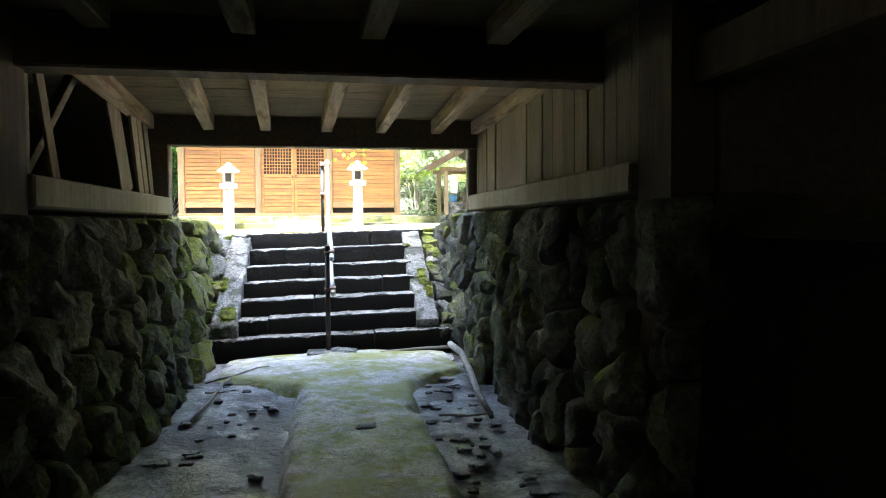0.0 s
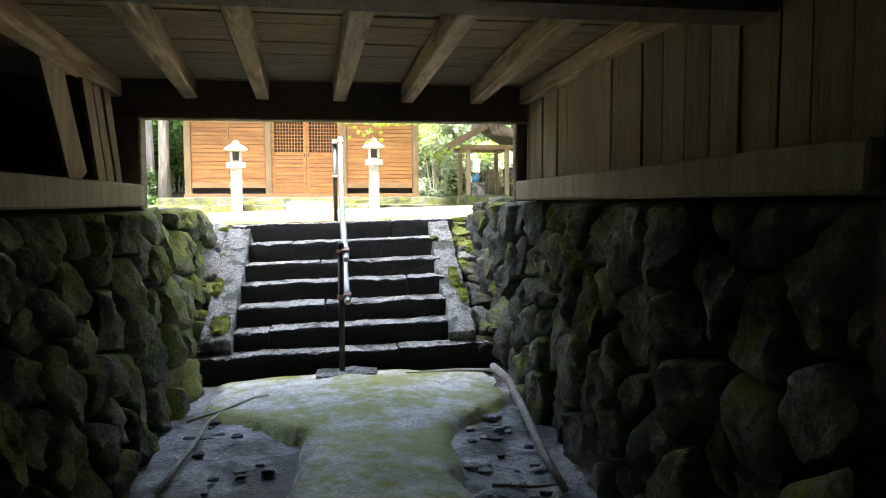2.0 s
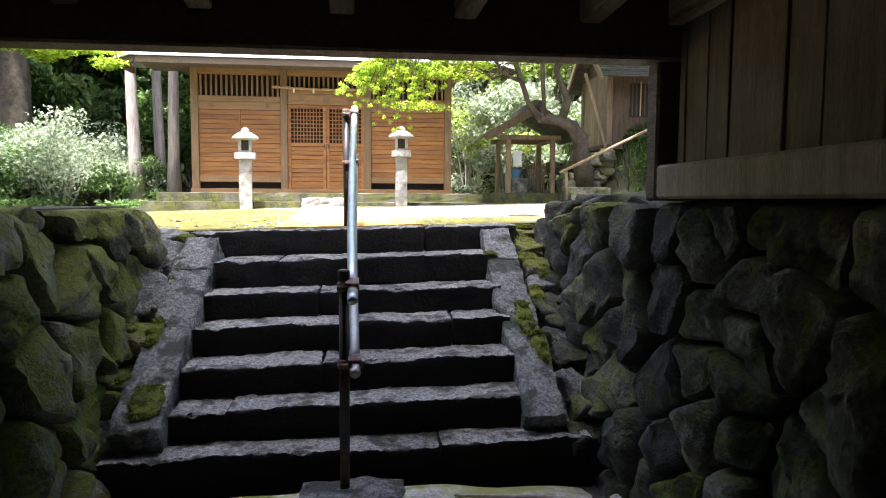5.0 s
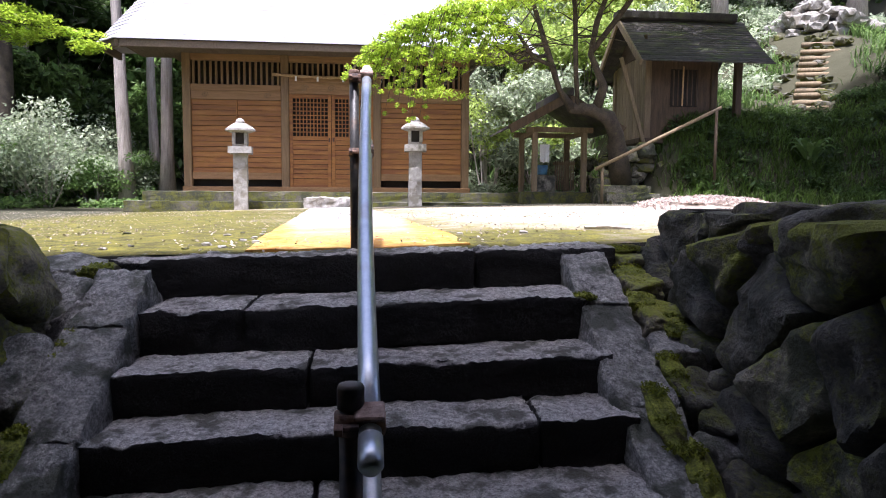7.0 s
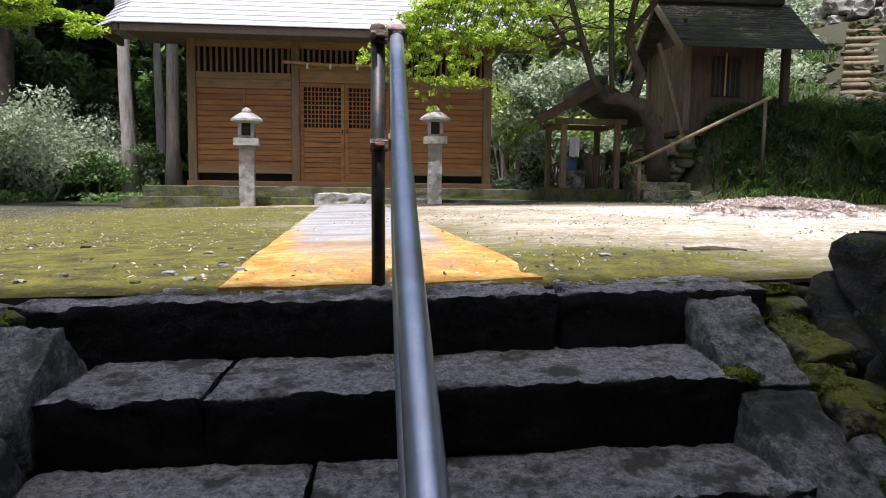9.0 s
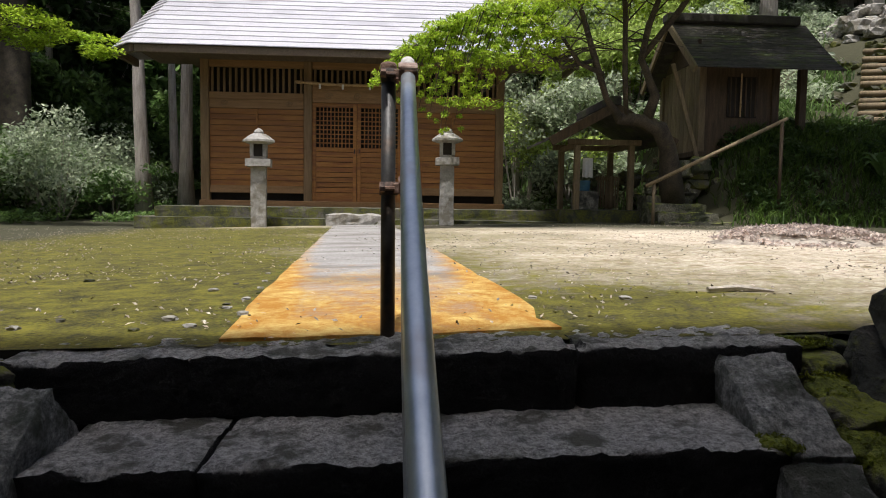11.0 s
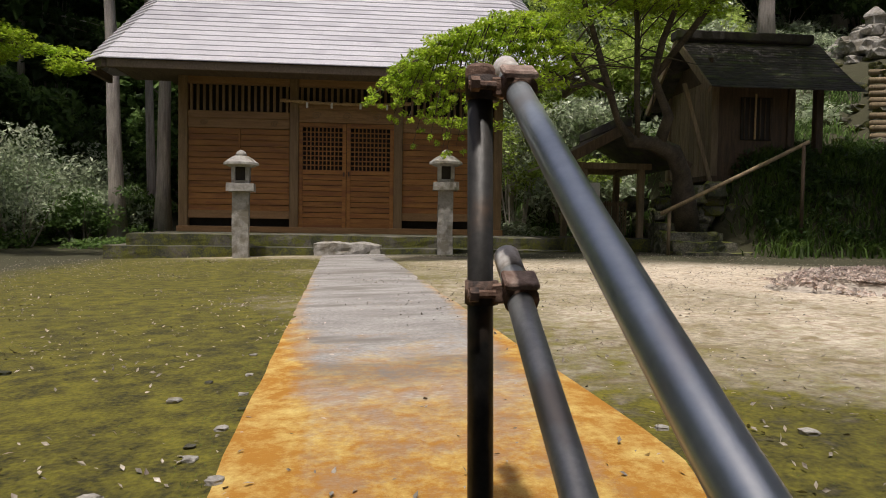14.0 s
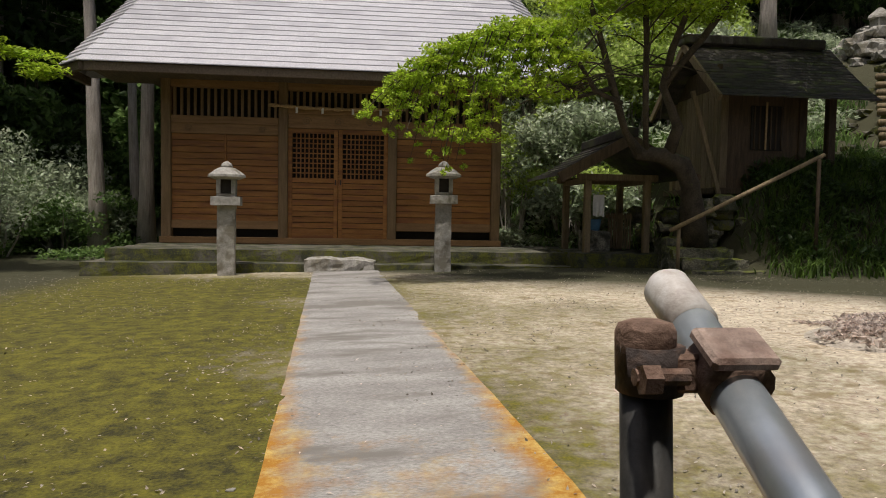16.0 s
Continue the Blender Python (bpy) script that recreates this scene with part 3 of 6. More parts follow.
def stone_wall(name, side, y0, y1, x_foot, x_top, top, count, seed, label):
    """A battered wall of fitted field stones; every stone is its own piece."""
    wall = thing(name, label, "stone wall", kind="structure")
    s = 1 if side == "left" else -1

    def place(u, v, d):
        k = v / 1.6
        return (x_foot + (x_top - x_foot) * k + s * d, u, v)
    bm = bmesh.new()
    inner = []
    for u in (y0, y1):
        for v in (-0.1, top):
            x = place(u, v, 0)[0]
            inner += [(x - s * 0.03, u, v), (x - s * 0.45, u, v)]
    vs = [bm.verts.new(p) for p in inner]
    for q in ((0, 2, 6, 4), (1, 5, 7, 3), (0, 1, 3, 2), (4, 6, 7, 5), (2, 3, 7, 6), (0, 4, 5, 1)):
        bm.faces.new([vs[i] for i in q])
    part("wall_core", bm, M_EARTH_DARK, wall, "dark earth between the stones")
    for i, poly in enumerate(cells(y0, y1, -0.06, top, count, seed, 0.9)):
        sb = stone_mesh(poly, place, 0.135, seed * 100 + i, 0.012)
        if sb is None:
            continue
        cy = sum(p[0] for p in poly) / len(poly)
        # near the mouth the right wall's shade is put into darker stones
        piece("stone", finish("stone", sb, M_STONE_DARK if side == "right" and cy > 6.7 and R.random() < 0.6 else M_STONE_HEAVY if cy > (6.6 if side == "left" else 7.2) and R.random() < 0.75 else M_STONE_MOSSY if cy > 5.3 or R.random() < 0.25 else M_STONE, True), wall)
    return wall


stone_wall("wall_west", "left", 2.2, 8.75, -0.82, -1.08, 1.47, 112, 3, "mossy dry-laid field stone wall lining the passage")
stone_wall("wall_east", "right", 2.9, 9.1, 1.88, 1.98, 1.53, 112, 5, "mossy dry-laid field stone wall beside the passage")


def timber(name, lo, hi, material, label, category="beam", m=None, bevel=0.012, group=""):
    ob = part(name, block(lo, hi, bevel, 0.004, m), material)
    return tagged(ob, label, category, group, "structure")


timber("sill_beam_1", (-1.22, 3.95, 1.5), (-0.96, 6.83, 1.66), M_SHED_PALE, "pale weathered timber sill on the stone wall")
timber("sill_beam_2", (1.82, 3.3, 1.54), (2.08, 6.93, 1.69), M_SHED_PALE, "pale weathered timber sill on the stone wall")
timber("lintel", (-1.35, 6.9, BEAM_Z), (2.25, 7.06, 2.44), M_WOOD_DARK, "dark timber lintel over the passage mouth")
timber("cross_beam_1", (-1.6, 3.8, 2.155), (2.4, 4.0, 2.42), M_WOOD_DARK, "dark timber beam across the passage")
timber("cross_beam_2", (-3.2, 0.2, 2.25), (6, 0.42, 2.45), M_WOOD_DARK, "dark timber beam across the passage")
timber("jamb_1", (-1.2, 6.88, 1.47), (-1.0, 7.04, 2.15), M_WOOD_DARK, "timber jamb of the passage mouth", "post")
timber("jamb_2", (1.83, 6.95, 1.53), (2.0, 7.06, 2.15), M_WOOD_DARK, "timber jamb of the passage mouth", "post")
timber("post_1", (1.86, 2.98, -0.05), (2.06, 3.3, 2.5), M_SHED, "square timber post holding the floor above", "post")
timber("post_2", (-1.28, 3.6, -0.05), (-0.98, 3.93, 2.5), M_SHED, "square timber post holding the floor above", "post")
timber("side_beam", (1.93, -2.0, 1.97), (2.08, 2.98, 2.16), M_SHED, "pale timber rail running into the dark undercroft")
for x, turn in ((-1.04, 5.0), (-0.484, 6.0), (-0.027, 3.8), (0.505, 2.5), (0.977, 0.9), (1.463, -1.2), (1.9, 0.3)):
    j = part("joist", block((-0.05, -1.55, 0), (0.05, 1.55, 0.13), 0.008, 0.004), M_WOOD_JOIST)
    j.matrix_basis = pose(x, 5.4, 2.29, 0, 0, turn)
    tagged(j, "rough-sawn pale timber floor joist", "joist", "joists under the floor", "structure")
for k, x in enumerate((-2.6, -1.9, -1.2, -0.55, 0.1, 0.72, 1.35, 2.0, 2.7, 3.4)):
    j = part("joist", block((-0.06, -3.2, 0), (0.06, 1.6, 0.13), 0.008, 0.004), M_WOOD_JOIST)
    j.matrix_basis = pose(x, 2.15, 2.32, 0, 0, 1.5)
    tagged(j, "rough-sawn timber floor joist in shadow", "joist", "joists under the floor", "structure")
bm = bmesh.new()
y = -6.0
while y < 7.2:
    w = R.uniform(0.16, 0.24)
    box(bm, (-3.6, y, 2.425 + R.uniform(0, 0.008)), (6.5, y + w - 0.006, 2.47), 0.0, 0.002)
    y += w
tagged(part("ceiling", bm, M_CEIL), "pale plank deck seen from below", "ceiling", kind="structure")

# boarding above the stone walls
wall = thing("wall_boards_east", "vertical weathered boards closing the passage side", "board wall", kind="structure")
y = 3.3
while y < 6.88:
    w = R.uniform(0.16, 0.27)
    part("board", block((1.9 + R.uniform(0, 0.012), y, 1.69), (1.93, min(y + w, 6.9) - 0.005, 2.425), 0.003, 0.003), M_WOOD_BOARD, wall)
    y += w
wall = thing("wall_boards_west", "broken and leaning weathered boards above the stone wall", "board wall", kind="structure")
for y, w, lean in ((3.98, 0.3, 0), (4.6, 0.09, 20), (5.9, 0.27, 27), (6.36, 0.14, 20), (6.53, 0.12, 20), (6.7, 0.12, 18)):
    part("board", block((-0.012, -w / 2, 0), (0.012, w / 2, 0.8), 0.003, 0.003, pose(-1.12, y + w / 2, 1.655, lean, 0, 0)), M_WOOD_BOARD, wall)
part("brace", block((-0.03, -0.03, 0), (0.03, 0.03, 1.2), 0.004, 0.0, pose(-1.2, 4.35, 1.66, -48, 0, 0)), M_WOOD_DARK, wall)

# undercroft shell: floor, walls added to keep daylight out, and the building above
tagged(part("undercroft_floor", block((2.3, -14, -0.2), (9.0, 2.9, 0.02), 0), M_EARTH), "bare dark earth under the building", "floor", kind="structure")
tagged(part("undercroft_floor_2", block((-5.0, -14, -0.2), (-1.3, 2.2, 0.02), 0), M_EARTH), "bare dark earth under the building", "floor", kind="structure")
# wall_6 to wall_9 stop daylight from leaking in behind the boards
for nm, lo, hi in (("wall_1", (9.0, -14, -0.2), (9.2, 3.2, 2.42)), ("wall_2", (2.06, 2.95, -0.2), (9.0, 3.15, 2.42)), ("wall_3", (-5.2, -14, -0.2), (-5.0, 2.4, 2.42)),
                   ("wall_4", (-5.0, 2.0, -0.2), (-1.3, 2.2, 2.42)), ("wall_6", (-2.3, 2.2, 1.2), (-2.2, 6.9, 2.42)), ("wall_7", (2.3, 3.15, 1.2), (2.4, 6.95, 2.42)), ("wall_8", (-5.0, 6.86, 1.25), (-1.21, 6.96, 2.45)), ("wall_9", (2.01, 6.96, 1.25), (9.0, 7.06, 2.45)), ("wall_5", (-5.2, -14.2, -0.2), (9.2, -14, 2.42))):
    tagged(part(nm, block(lo, hi, 0), M_WOOD_DARK), "dark boarded wall added to close off the undercroft", "wall", kind="structure")
# upper storey out of view: height and eave set to place its shadow
tagged(part("wall_upper", block((-5.2, -14, 2.5), (9.2, 6.6, 8.2), 0), M_FACADE), "plain boarded building standing over the passage", "wall", kind="structure")
bm = bmesh.new()
for sgn in (-1, 1):
    pts = [(-6.2, -3.7, 12.0), (10.2, -3.7, 12.0), (10.2, -3.7 + sgn * 11.3, 7.9), (-6.2, -3.7 + sgn * 11.3, 7.9)]
    vs = [bm.verts.new(p) for p in pts] + [bm.verts.new((p[0], p[1], p[2] + 0.25)) for p in pts]
    for q in ((0, 1, 2, 3), (7, 6, 5, 4), (0, 4, 5, 1), (1, 5, 6, 2), (2, 6, 7, 3), (3, 7, 4, 0)):
        bm.faces.new([vs[i] for i in q])
tagged(part("roof_upper", bm, M_SHINGLE), "dark shingle roof of the building over the passage", "roof", kind="structure")

# ---- stair ----
STEP_Y = (7.36, 7.57, 7.81, 8.1, 8.385, 8.667, 9.04)
STEP_Z = (0.27, 0.44, 0.61, 0.775, 0.945, 1.132, 1.312)
stair = thing("stair", "old stone stair of long rough granite blocks", "stair", kind="structure")
JOINTS = ((0.42, 0.91), (-0.2,), (0.28,), (1.06,), (0.22,), (-0.07,), (0.96,))


def rough_block(lo, hi, seed, amp=0.012, du=0.09, dv=0.06, grit=0.0):
    """A hewn block with uneven faces and chipped edges."""
    nx, ny, nz = (max(1, int(round((hi[k] - lo[k]) / s))) for k, s in ((0, du), (1, dv), (2, dv)))
    bm = bmesh.new()
    seen = {}

    def vert(i, j, k):
        if (i, j, k) not in seen:
            p = Vector((lo[0] + (hi[0] - lo[0]) * i / nx, lo[1] + (hi[1] - lo[1]) * j / ny, lo[2] + (hi[2] - lo[2]) * k / nz))
            o = Vector((seed * 1.3, seed * 2.1, 0))
            d = Vector((noise.noise(p * 3 + o), noise.noise(p * 3 + o + Vector((9, 0, 0))), noise.noise(p * 3 + o + Vector((0, 9, 0))))) * amp
            d += Vector((noise.noise(p * 11 + o), noise.noise(p * 11 + o + Vector((9, 0, 0))), noise.noise(p * 11 + o + Vector((0, 9, 0))))) * amp * 0.6
            if grit:
                d += Vector((0.4, 0.6, 1.0)) * grit * (noise.noise(p * 38 + o) + 0.7 * noise.noise(p * 19 + o) - 0.5 * max(0.0, noise.noise(p * 27 - o)))
            edge = sum((a in (0, b)) for a, b in ((i, nx), (j, ny), (k, nz)))
            c = (Vector(lo) + Vector(hi)) / 2
            if edge >= 2:
                q = (c - p)
                chip = 0.003 + 0.014 * max(0, noise.noise(p * 7 + o))
                for ax, (a, b) in enumerate(((i, nx), (j, ny), (k, nz))):
                    if a in (0, b):
                        d[ax] += math.copysign(chip, q[ax])
            seen[(i, j, k)] = bm.verts.new(p + d)
        return seen[(i, j, k)]
    for i in range(nx):
        for j in range(ny):
            for k, fl in ((0, True), (nz, False)):
                q = [vert(i, j, k), vert(i + 1, j, k), vert(i + 1, j + 1, k), vert(i, j + 1, k)]
                bm.faces.new(q[::-1] if fl else q)
    for i in range(nx):
        for k in range(nz):
            for j, fl in ((0, False), (ny, True)):
                q = [vert(i, j, k), vert(i + 1, j, k), vert(i + 1, j, k + 1), vert(i, j, k + 1)]
                bm.faces.new(q[::-1] if fl else q)
    for j in range(ny):
        for k in range(nz):
            for i, fl in ((0, True), (nx, False)):
                q = [vert(i, j, k), vert(i, j + 1, k), vert(i, j + 1, k + 1), vert(i, j, k + 1)]
                bm.faces.new(q[::-1] if fl else q)
    bm.normal_update()
    crisp(bm, 0.9 if grit else 0.5)
    return bm


for i, (y, z) in enumerate(zip(STEP_Y, STEP_Z)):
    x0, x1 = (-0.78, 1.72) if i == 0 else (-0.5, 1.42) if i < 6 else (-0.76, 1.66)
    lo_z = -0.1 if i == 0 else STEP_Z[i - 1] - 0.02
    back = (STEP_Y[i + 1] + 0.1) if i < 6 else 9.34
    edges = [x0, *JOINTS[i], x1]
    for k, (a, b) in enumerate(zip(edges, edges[1:])):
        if b - a < 0.1:
            continue
        dy, dz = R.uniform(-0.015, 0.015), R.uniform(-0.008, 0.008)
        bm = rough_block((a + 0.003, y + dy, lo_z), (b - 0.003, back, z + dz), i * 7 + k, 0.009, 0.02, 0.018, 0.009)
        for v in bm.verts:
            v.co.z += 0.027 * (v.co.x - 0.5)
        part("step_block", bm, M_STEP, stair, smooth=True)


def curb(x0, x1, name, seed, y0, z0, y1, z1):
    """Sloping stone string beside the steps, in three slabs."""
    c = thing(name, "sloping granite stair string with moss patches", "stair curb", kind="structure")
    for k, (a, b) in enumerate(((0, 0.46), (0.466, 0.775), (0.781, 1.0))):
        ang = math.atan2(z1 - z0, y1 - y0)
        ln = math.hypot(y1 - y0, z1 - z0)
        bmc = rough_block((x0, a * ln, -0.34), (x1, b * ln, 0), seed + k, 0.02, 0.022, 0.022, 0.009)
        m = pose(0, y0, z0, math.degrees(ang), 0, 0)
        for v in bmc.verts:
            v.co = m @ v.co
        part("slab", bmc, M_CURB, c, smooth=True)


curb(1.37, 1.6, "stair_curb_1", 41, 7.42, 0.39, 9.04, 1.318)
curb(-0.745, -0.495, "stair_curb_2", 51, 7.42, 0.36, 8.89, 1.262)
# stones packed between the curbs and the walls
def slab_stone(c, size, tilt, turn, seed, lean=0.0):
    """A broken flat stone lying on a slope."""
    bm = bmesh.new()
    rock(bm, (0, 0, 0), size, seed, 4, 0.22)
    o = Vector((seed * 1.9, seed * 0.7, 0))
    m = pose(c[0], c[1], c[2], tilt, lean, turn)
    for v in bm.verts:
        p = v.co.copy()
        k = 0.018 * noise.noise(p * 9 + o) + 0.009 * noise.noise(p * 24 + o) + 0.005 * noise.noise(p * 55 + o)
        v.co = m @ (p + p.normalized() * k)
    crisp(bm, 0.6)
    return bm


def moss_cushion(c, size, tilt, seed):
    """A low lump of moss with a shaggy, uneven surface."""
    bm = bmesh.new()
    bmesh.ops.create_icosphere(bm, subdivisions=4, radius=1.0)
    o = Vector((seed * 2.3, seed * 1.1, 4))
    m = pose(c[0], c[1], c[2], tilt, 0, 0)
    for v in bm.verts:
        d = v.co.normalized()
        k = 1 + 0.35 * noise.noise(d * 2 + o) + 0.14 * noise.noise(d * 6 + o)
        v.co = m @ Vector((d.x * size[0] * k, d.y * size[1] * k, d.z * size[2] * k))
    return bm


BANKS = (
    ("rubble_bank_1", 1.6, 1.9, (
        ((1.74, 9.12, 1.235), (0.1, 0.1, 0.07), 10, 20, M_STONE_MOSSY), ((1.72, 8.88, 1.15), (0.1, 0.09, 0.06), 16, 0, M_STONE_MOSSY),
        ((1.74, 8.7, 1.03), (0.12, 0.1, 0.07), 22, 8, M_STONE_MOSSY), ((1.75, 8.52, 0.92), (0.13, 0.1, 0.07), 14, -12, M_CURB),
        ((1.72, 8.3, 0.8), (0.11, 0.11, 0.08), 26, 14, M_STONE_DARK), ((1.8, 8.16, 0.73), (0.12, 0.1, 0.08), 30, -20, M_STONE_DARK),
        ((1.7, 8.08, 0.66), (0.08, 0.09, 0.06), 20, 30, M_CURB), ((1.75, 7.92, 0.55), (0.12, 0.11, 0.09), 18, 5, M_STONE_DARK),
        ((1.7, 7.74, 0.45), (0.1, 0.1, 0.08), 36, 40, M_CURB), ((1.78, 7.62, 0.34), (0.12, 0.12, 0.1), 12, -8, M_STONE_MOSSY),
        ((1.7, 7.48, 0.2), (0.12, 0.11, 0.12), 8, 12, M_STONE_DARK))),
    ("rubble_bank_2", -1.06, -0.72, (
        ((-0.9, 9.0, 1.22), (0.17, 0.13, 0.07), 14, 10, M_CURB), ((-0.87, 8.78, 1.1), (0.15, 0.16, 0.07), 40, -14, M_CURB), ((-0.76, 8.66, 1.02), (0.06, 0.12, 0.06), 48, -25, M_STEP),
        ((-0.88, 8.42, 0.88), (0.16, 0.18, 0.085), 44, 6, M_CURB), ((-0.86, 8.1, 0.68), (0.15, 0.13, 0.09), 12, -6, M_STONE_HEAVY),
        ((-0.96, 7.95, 0.55), (0.11, 0.12, 0.1), 20, 20, M_STONE_MOSSY), ((-0.83, 7.82, 0.47), (0.1, 0.1, 0.08), 10, 8, M_STONE_HEAVY),
        ((-0.82, 7.58, 0.28), (0.1, 0.16, 0.06), 38, -4, M_CURB), ((-0.93, 7.5, 0.18), (0.12, 0.12, 0.12), 16, 25, M_STONE_HEAVY))),
)
for nm, xa, xb, stones in BANKS:
    t = thing(nm, "broken mossy stones packed beside the stair string", "rubble", kind="structure")
    for k, (c, size, tilt, turn, material) in enumerate(stones):
        part("stone", slab_stone(c, size, tilt, turn, 61 + k * 3 + int(xb * 10)), material, t, smooth=True)
    bmr = bmesh.new()
    ends = [[bmr.verts.new((x, y, z)) for x, z in ((xa, -0.1), (xb, -0.1), (xb, top), (xa, top))] for y, top in ((7.44, 0.16), (9.24, 1.2))]
    for q in ((0, 1, 2, 3),):
        bmr.faces.new([ends[0][i] for i in q])
        bmr.faces.new([ends[1][i] for i in q[::-1]])
    for i in range(4):
        bmr.faces.new((ends[0][i], ends[1][i], ends[1][(i + 1) % 4], ends[0][(i + 1) % 4]))
    bmesh.ops.recalc_face_normals(bmr, faces=bmr.faces[:])
    part("earth", bmr, M_EARTH_DARK, t, "dark earth between the stones")
CUSHIONS = (((1.71, 8.95, 1.2), (0.075, 0.1, 0.03), 25), ((1.68, 8.78, 1.115), (0.07, 0.08, 0.032), 28), ((1.77, 8.6, 1.02), (0.06, 0.07, 0.03), 28), ((1.52, 8.12, 0.79), (0.055, 0.17, 0.022), 30), ((1.56, 7.9, 0.665), (0.05, 0.14, 0.022), 30), ((1.66, 8.34, 0.88), (0.05, 0.12, 0.03), 30),
                                    ((1.4, 8.72, 1.14), (0.05, 0.05, 0.02), 0), ((1.72, 9.22, 1.315), (0.13, 0.08, 0.025), 0),
                                    ((-0.6, 7.58, 0.475), (0.08, 0.11, 0.022), 30), ((-0.7, 8.05, 0.745), (0.045, 0.12, 0.025), 30), ((-0.9, 8.06, 0.765), (0.1, 0.06, 0.025), 8), ((-0.84, 7.8, 0.545), (0.08, 0.07, 0.022), 8), ((-0.76, 8.92, 1.24), (0.07, 0.05, 0.03), 10), ((-0.71, 8.5, 1.0), (0.03, 0.08, 0.025), 30))
for k, (c, size, tilt) in enumerate(CUSHIONS):
    tagged(part("moss_cushion", moss_cushion(c, size, tilt, 3 + k), M_MOSS, smooth=True), "bright green cushion of moss on the stair edge", "moss", "moss cushions beside the stair", "structure")
tufts = [(c[0], c[1] + q * size[1] * 0.7, c[2] + q * size[1] * 0.7 * math.tan(radians(tilt)) + size[2] * 0.3, size[0], size[1] * 0.5, size[2] * 0.8) for c, size, tilt in CUSHIONS for q in (-1, 0, 1)]
tagged(leaves("moss_tufts", tufts, 16000, 0.0075, M_MOSS_TUFT, seed=66, flat=1.2), "fine shoots of moss over the stair edge stones", "moss", kind="stuff")

# rough capstones on the open ends of the walls
for k, (x, y, z, s) in enumerate(((2.12, 7.35, 1.5, 0.26), (2.05, 7.85, 1.5, 0.24), (2.12, 8.3, 1.46, 0.27), (2.1, 8.8, 1.32, 0.22), (2.15, 9.3, 1.22, 0.22), (2.5, 8.95, 1.32, 0.2), (2.45, 9.6, 1.26, 0.15), (1.95, 9.2, 1.3, 0.13),
                                  (-1.2, 7.3, 1.4, 0.22), (-1.22, 7.8, 1.36, 0.2), (-1.18, 8.3, 1.32, 0.22), (-1.1, 8.8, 1.26, 0.18), (-0.85, 9.05, 1.24, 0.15))):
    bm = slab_stone((x, y, z - 0.04), (s * 0.8, s * 0.95, s * 0.5), 6 - 12 * (k % 2), 35 * k, 130 + k, 8 * (k % 3) - 8)
    # right-hand capstones take the stone with shade in its colour
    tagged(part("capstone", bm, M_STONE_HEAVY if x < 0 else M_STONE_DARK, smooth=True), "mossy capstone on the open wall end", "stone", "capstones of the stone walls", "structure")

# ---- handrail ----
def clamp(parent, p, q, name="clamp"):
    """Two steel collars joined by a bolt, one round the post and one round the rail."""
    p, q = Vector(p), Vector(q)
    c = part(name, tube(bmesh.new(), [p - Vector((0, 0, 0.022)), p + Vector((0, 0, 0.022))], 0.0315, 14), M_RUST, parent, "rusty steel clamp", True)
    d = (RAIL_D).normalized()
    part("collar", tube(bmesh.new(), [q - d * 0.024, q + d * 0.024], 0.0325, 14), M_RUST, c, "", True)
    part("lug", block((-0.02, -0.016, -0.018), (0.02, 0.016, 0.018), 0.004, 0, Matrix.Translation((p + q) / 2)), M_RUST, c)
    turn = d.to_track_quat("Y", "Z").to_matrix().to_4x4()
    part("plate", block((-0.03, -0.026, 0.022), (0.034, 0.026, 0.036), 0.004, 0, Matrix.Translation(q) @ turn), M_RUST_PALE, c, "pale rusted saddle plate")
    part("nut", tube(bmesh.new(), [p + Vector((-0.028, -0.046, 0.0)), p + Vector((-0.012, -0.046, 0.0))], 0.014, 6), M_RUST, c)
    part("bolt", tube(bmesh.new(), [p + Vector((-0.03, -0.036, 0.0)), p + Vector((0.02, -0.036, 0.0))], 0.008, 8), M_RUST, c)
    return c


rail = thing("handrail", "galvanised pipe handrail clamped to two dark steel posts", "handrail", at=(0, 0, 0))
P1, P2 = Vector((0.371, 9.3, 1.335)), Vector((0.43, 7.215, 0.06))
RAIL_D = Vector((0.05, -2.385, -1.212))
RAIL_TOP, RAIL_LOW = Vector((0.43, 9.45, 2.238)), Vector((0.472, 7.13, 1.073))
RAIL2_TOP, RAIL2_LOW = Vector((0.434, 9.418, 1.858)), Vector((0.482, 7.165, 0.722))
for p, h, lean in ((P1, 0.89, Vector((-0.006, 0.07, 0))), (P2, 1.135, Vector((0, 0.005, 0)))):
    tip = p + Vector((0, 0, h)) + lean
    ax = (tip - p).normalized()
    post = part("post", tube(bmesh.new(), [p - ax * 0.06, tip - ax * 0.02], 0.0243, 16), M_PIPE_DARK, rail, "dark painted steel post", True)
    part("cap", tube(bmesh.new(), [tip - ax * 0.05, tip - ax * 0.008, tip, tip + ax * 0.004], [0.0285, 0.0285, 0.025, 0.012], 16), M_RUST if p is P1 else M_PIPE_DARK, post, "rusty round cap" if p is P1 else "dark round cap", True)
part("footing", rough_block((P2.x - 0.22, P2.y - 0.13, 0.0), (P2.x + 0.28, P2.y + 0.1, 0.14), 90, 0.03, 0.06, 0.05), M_CURB, rail, "pale stone footing")
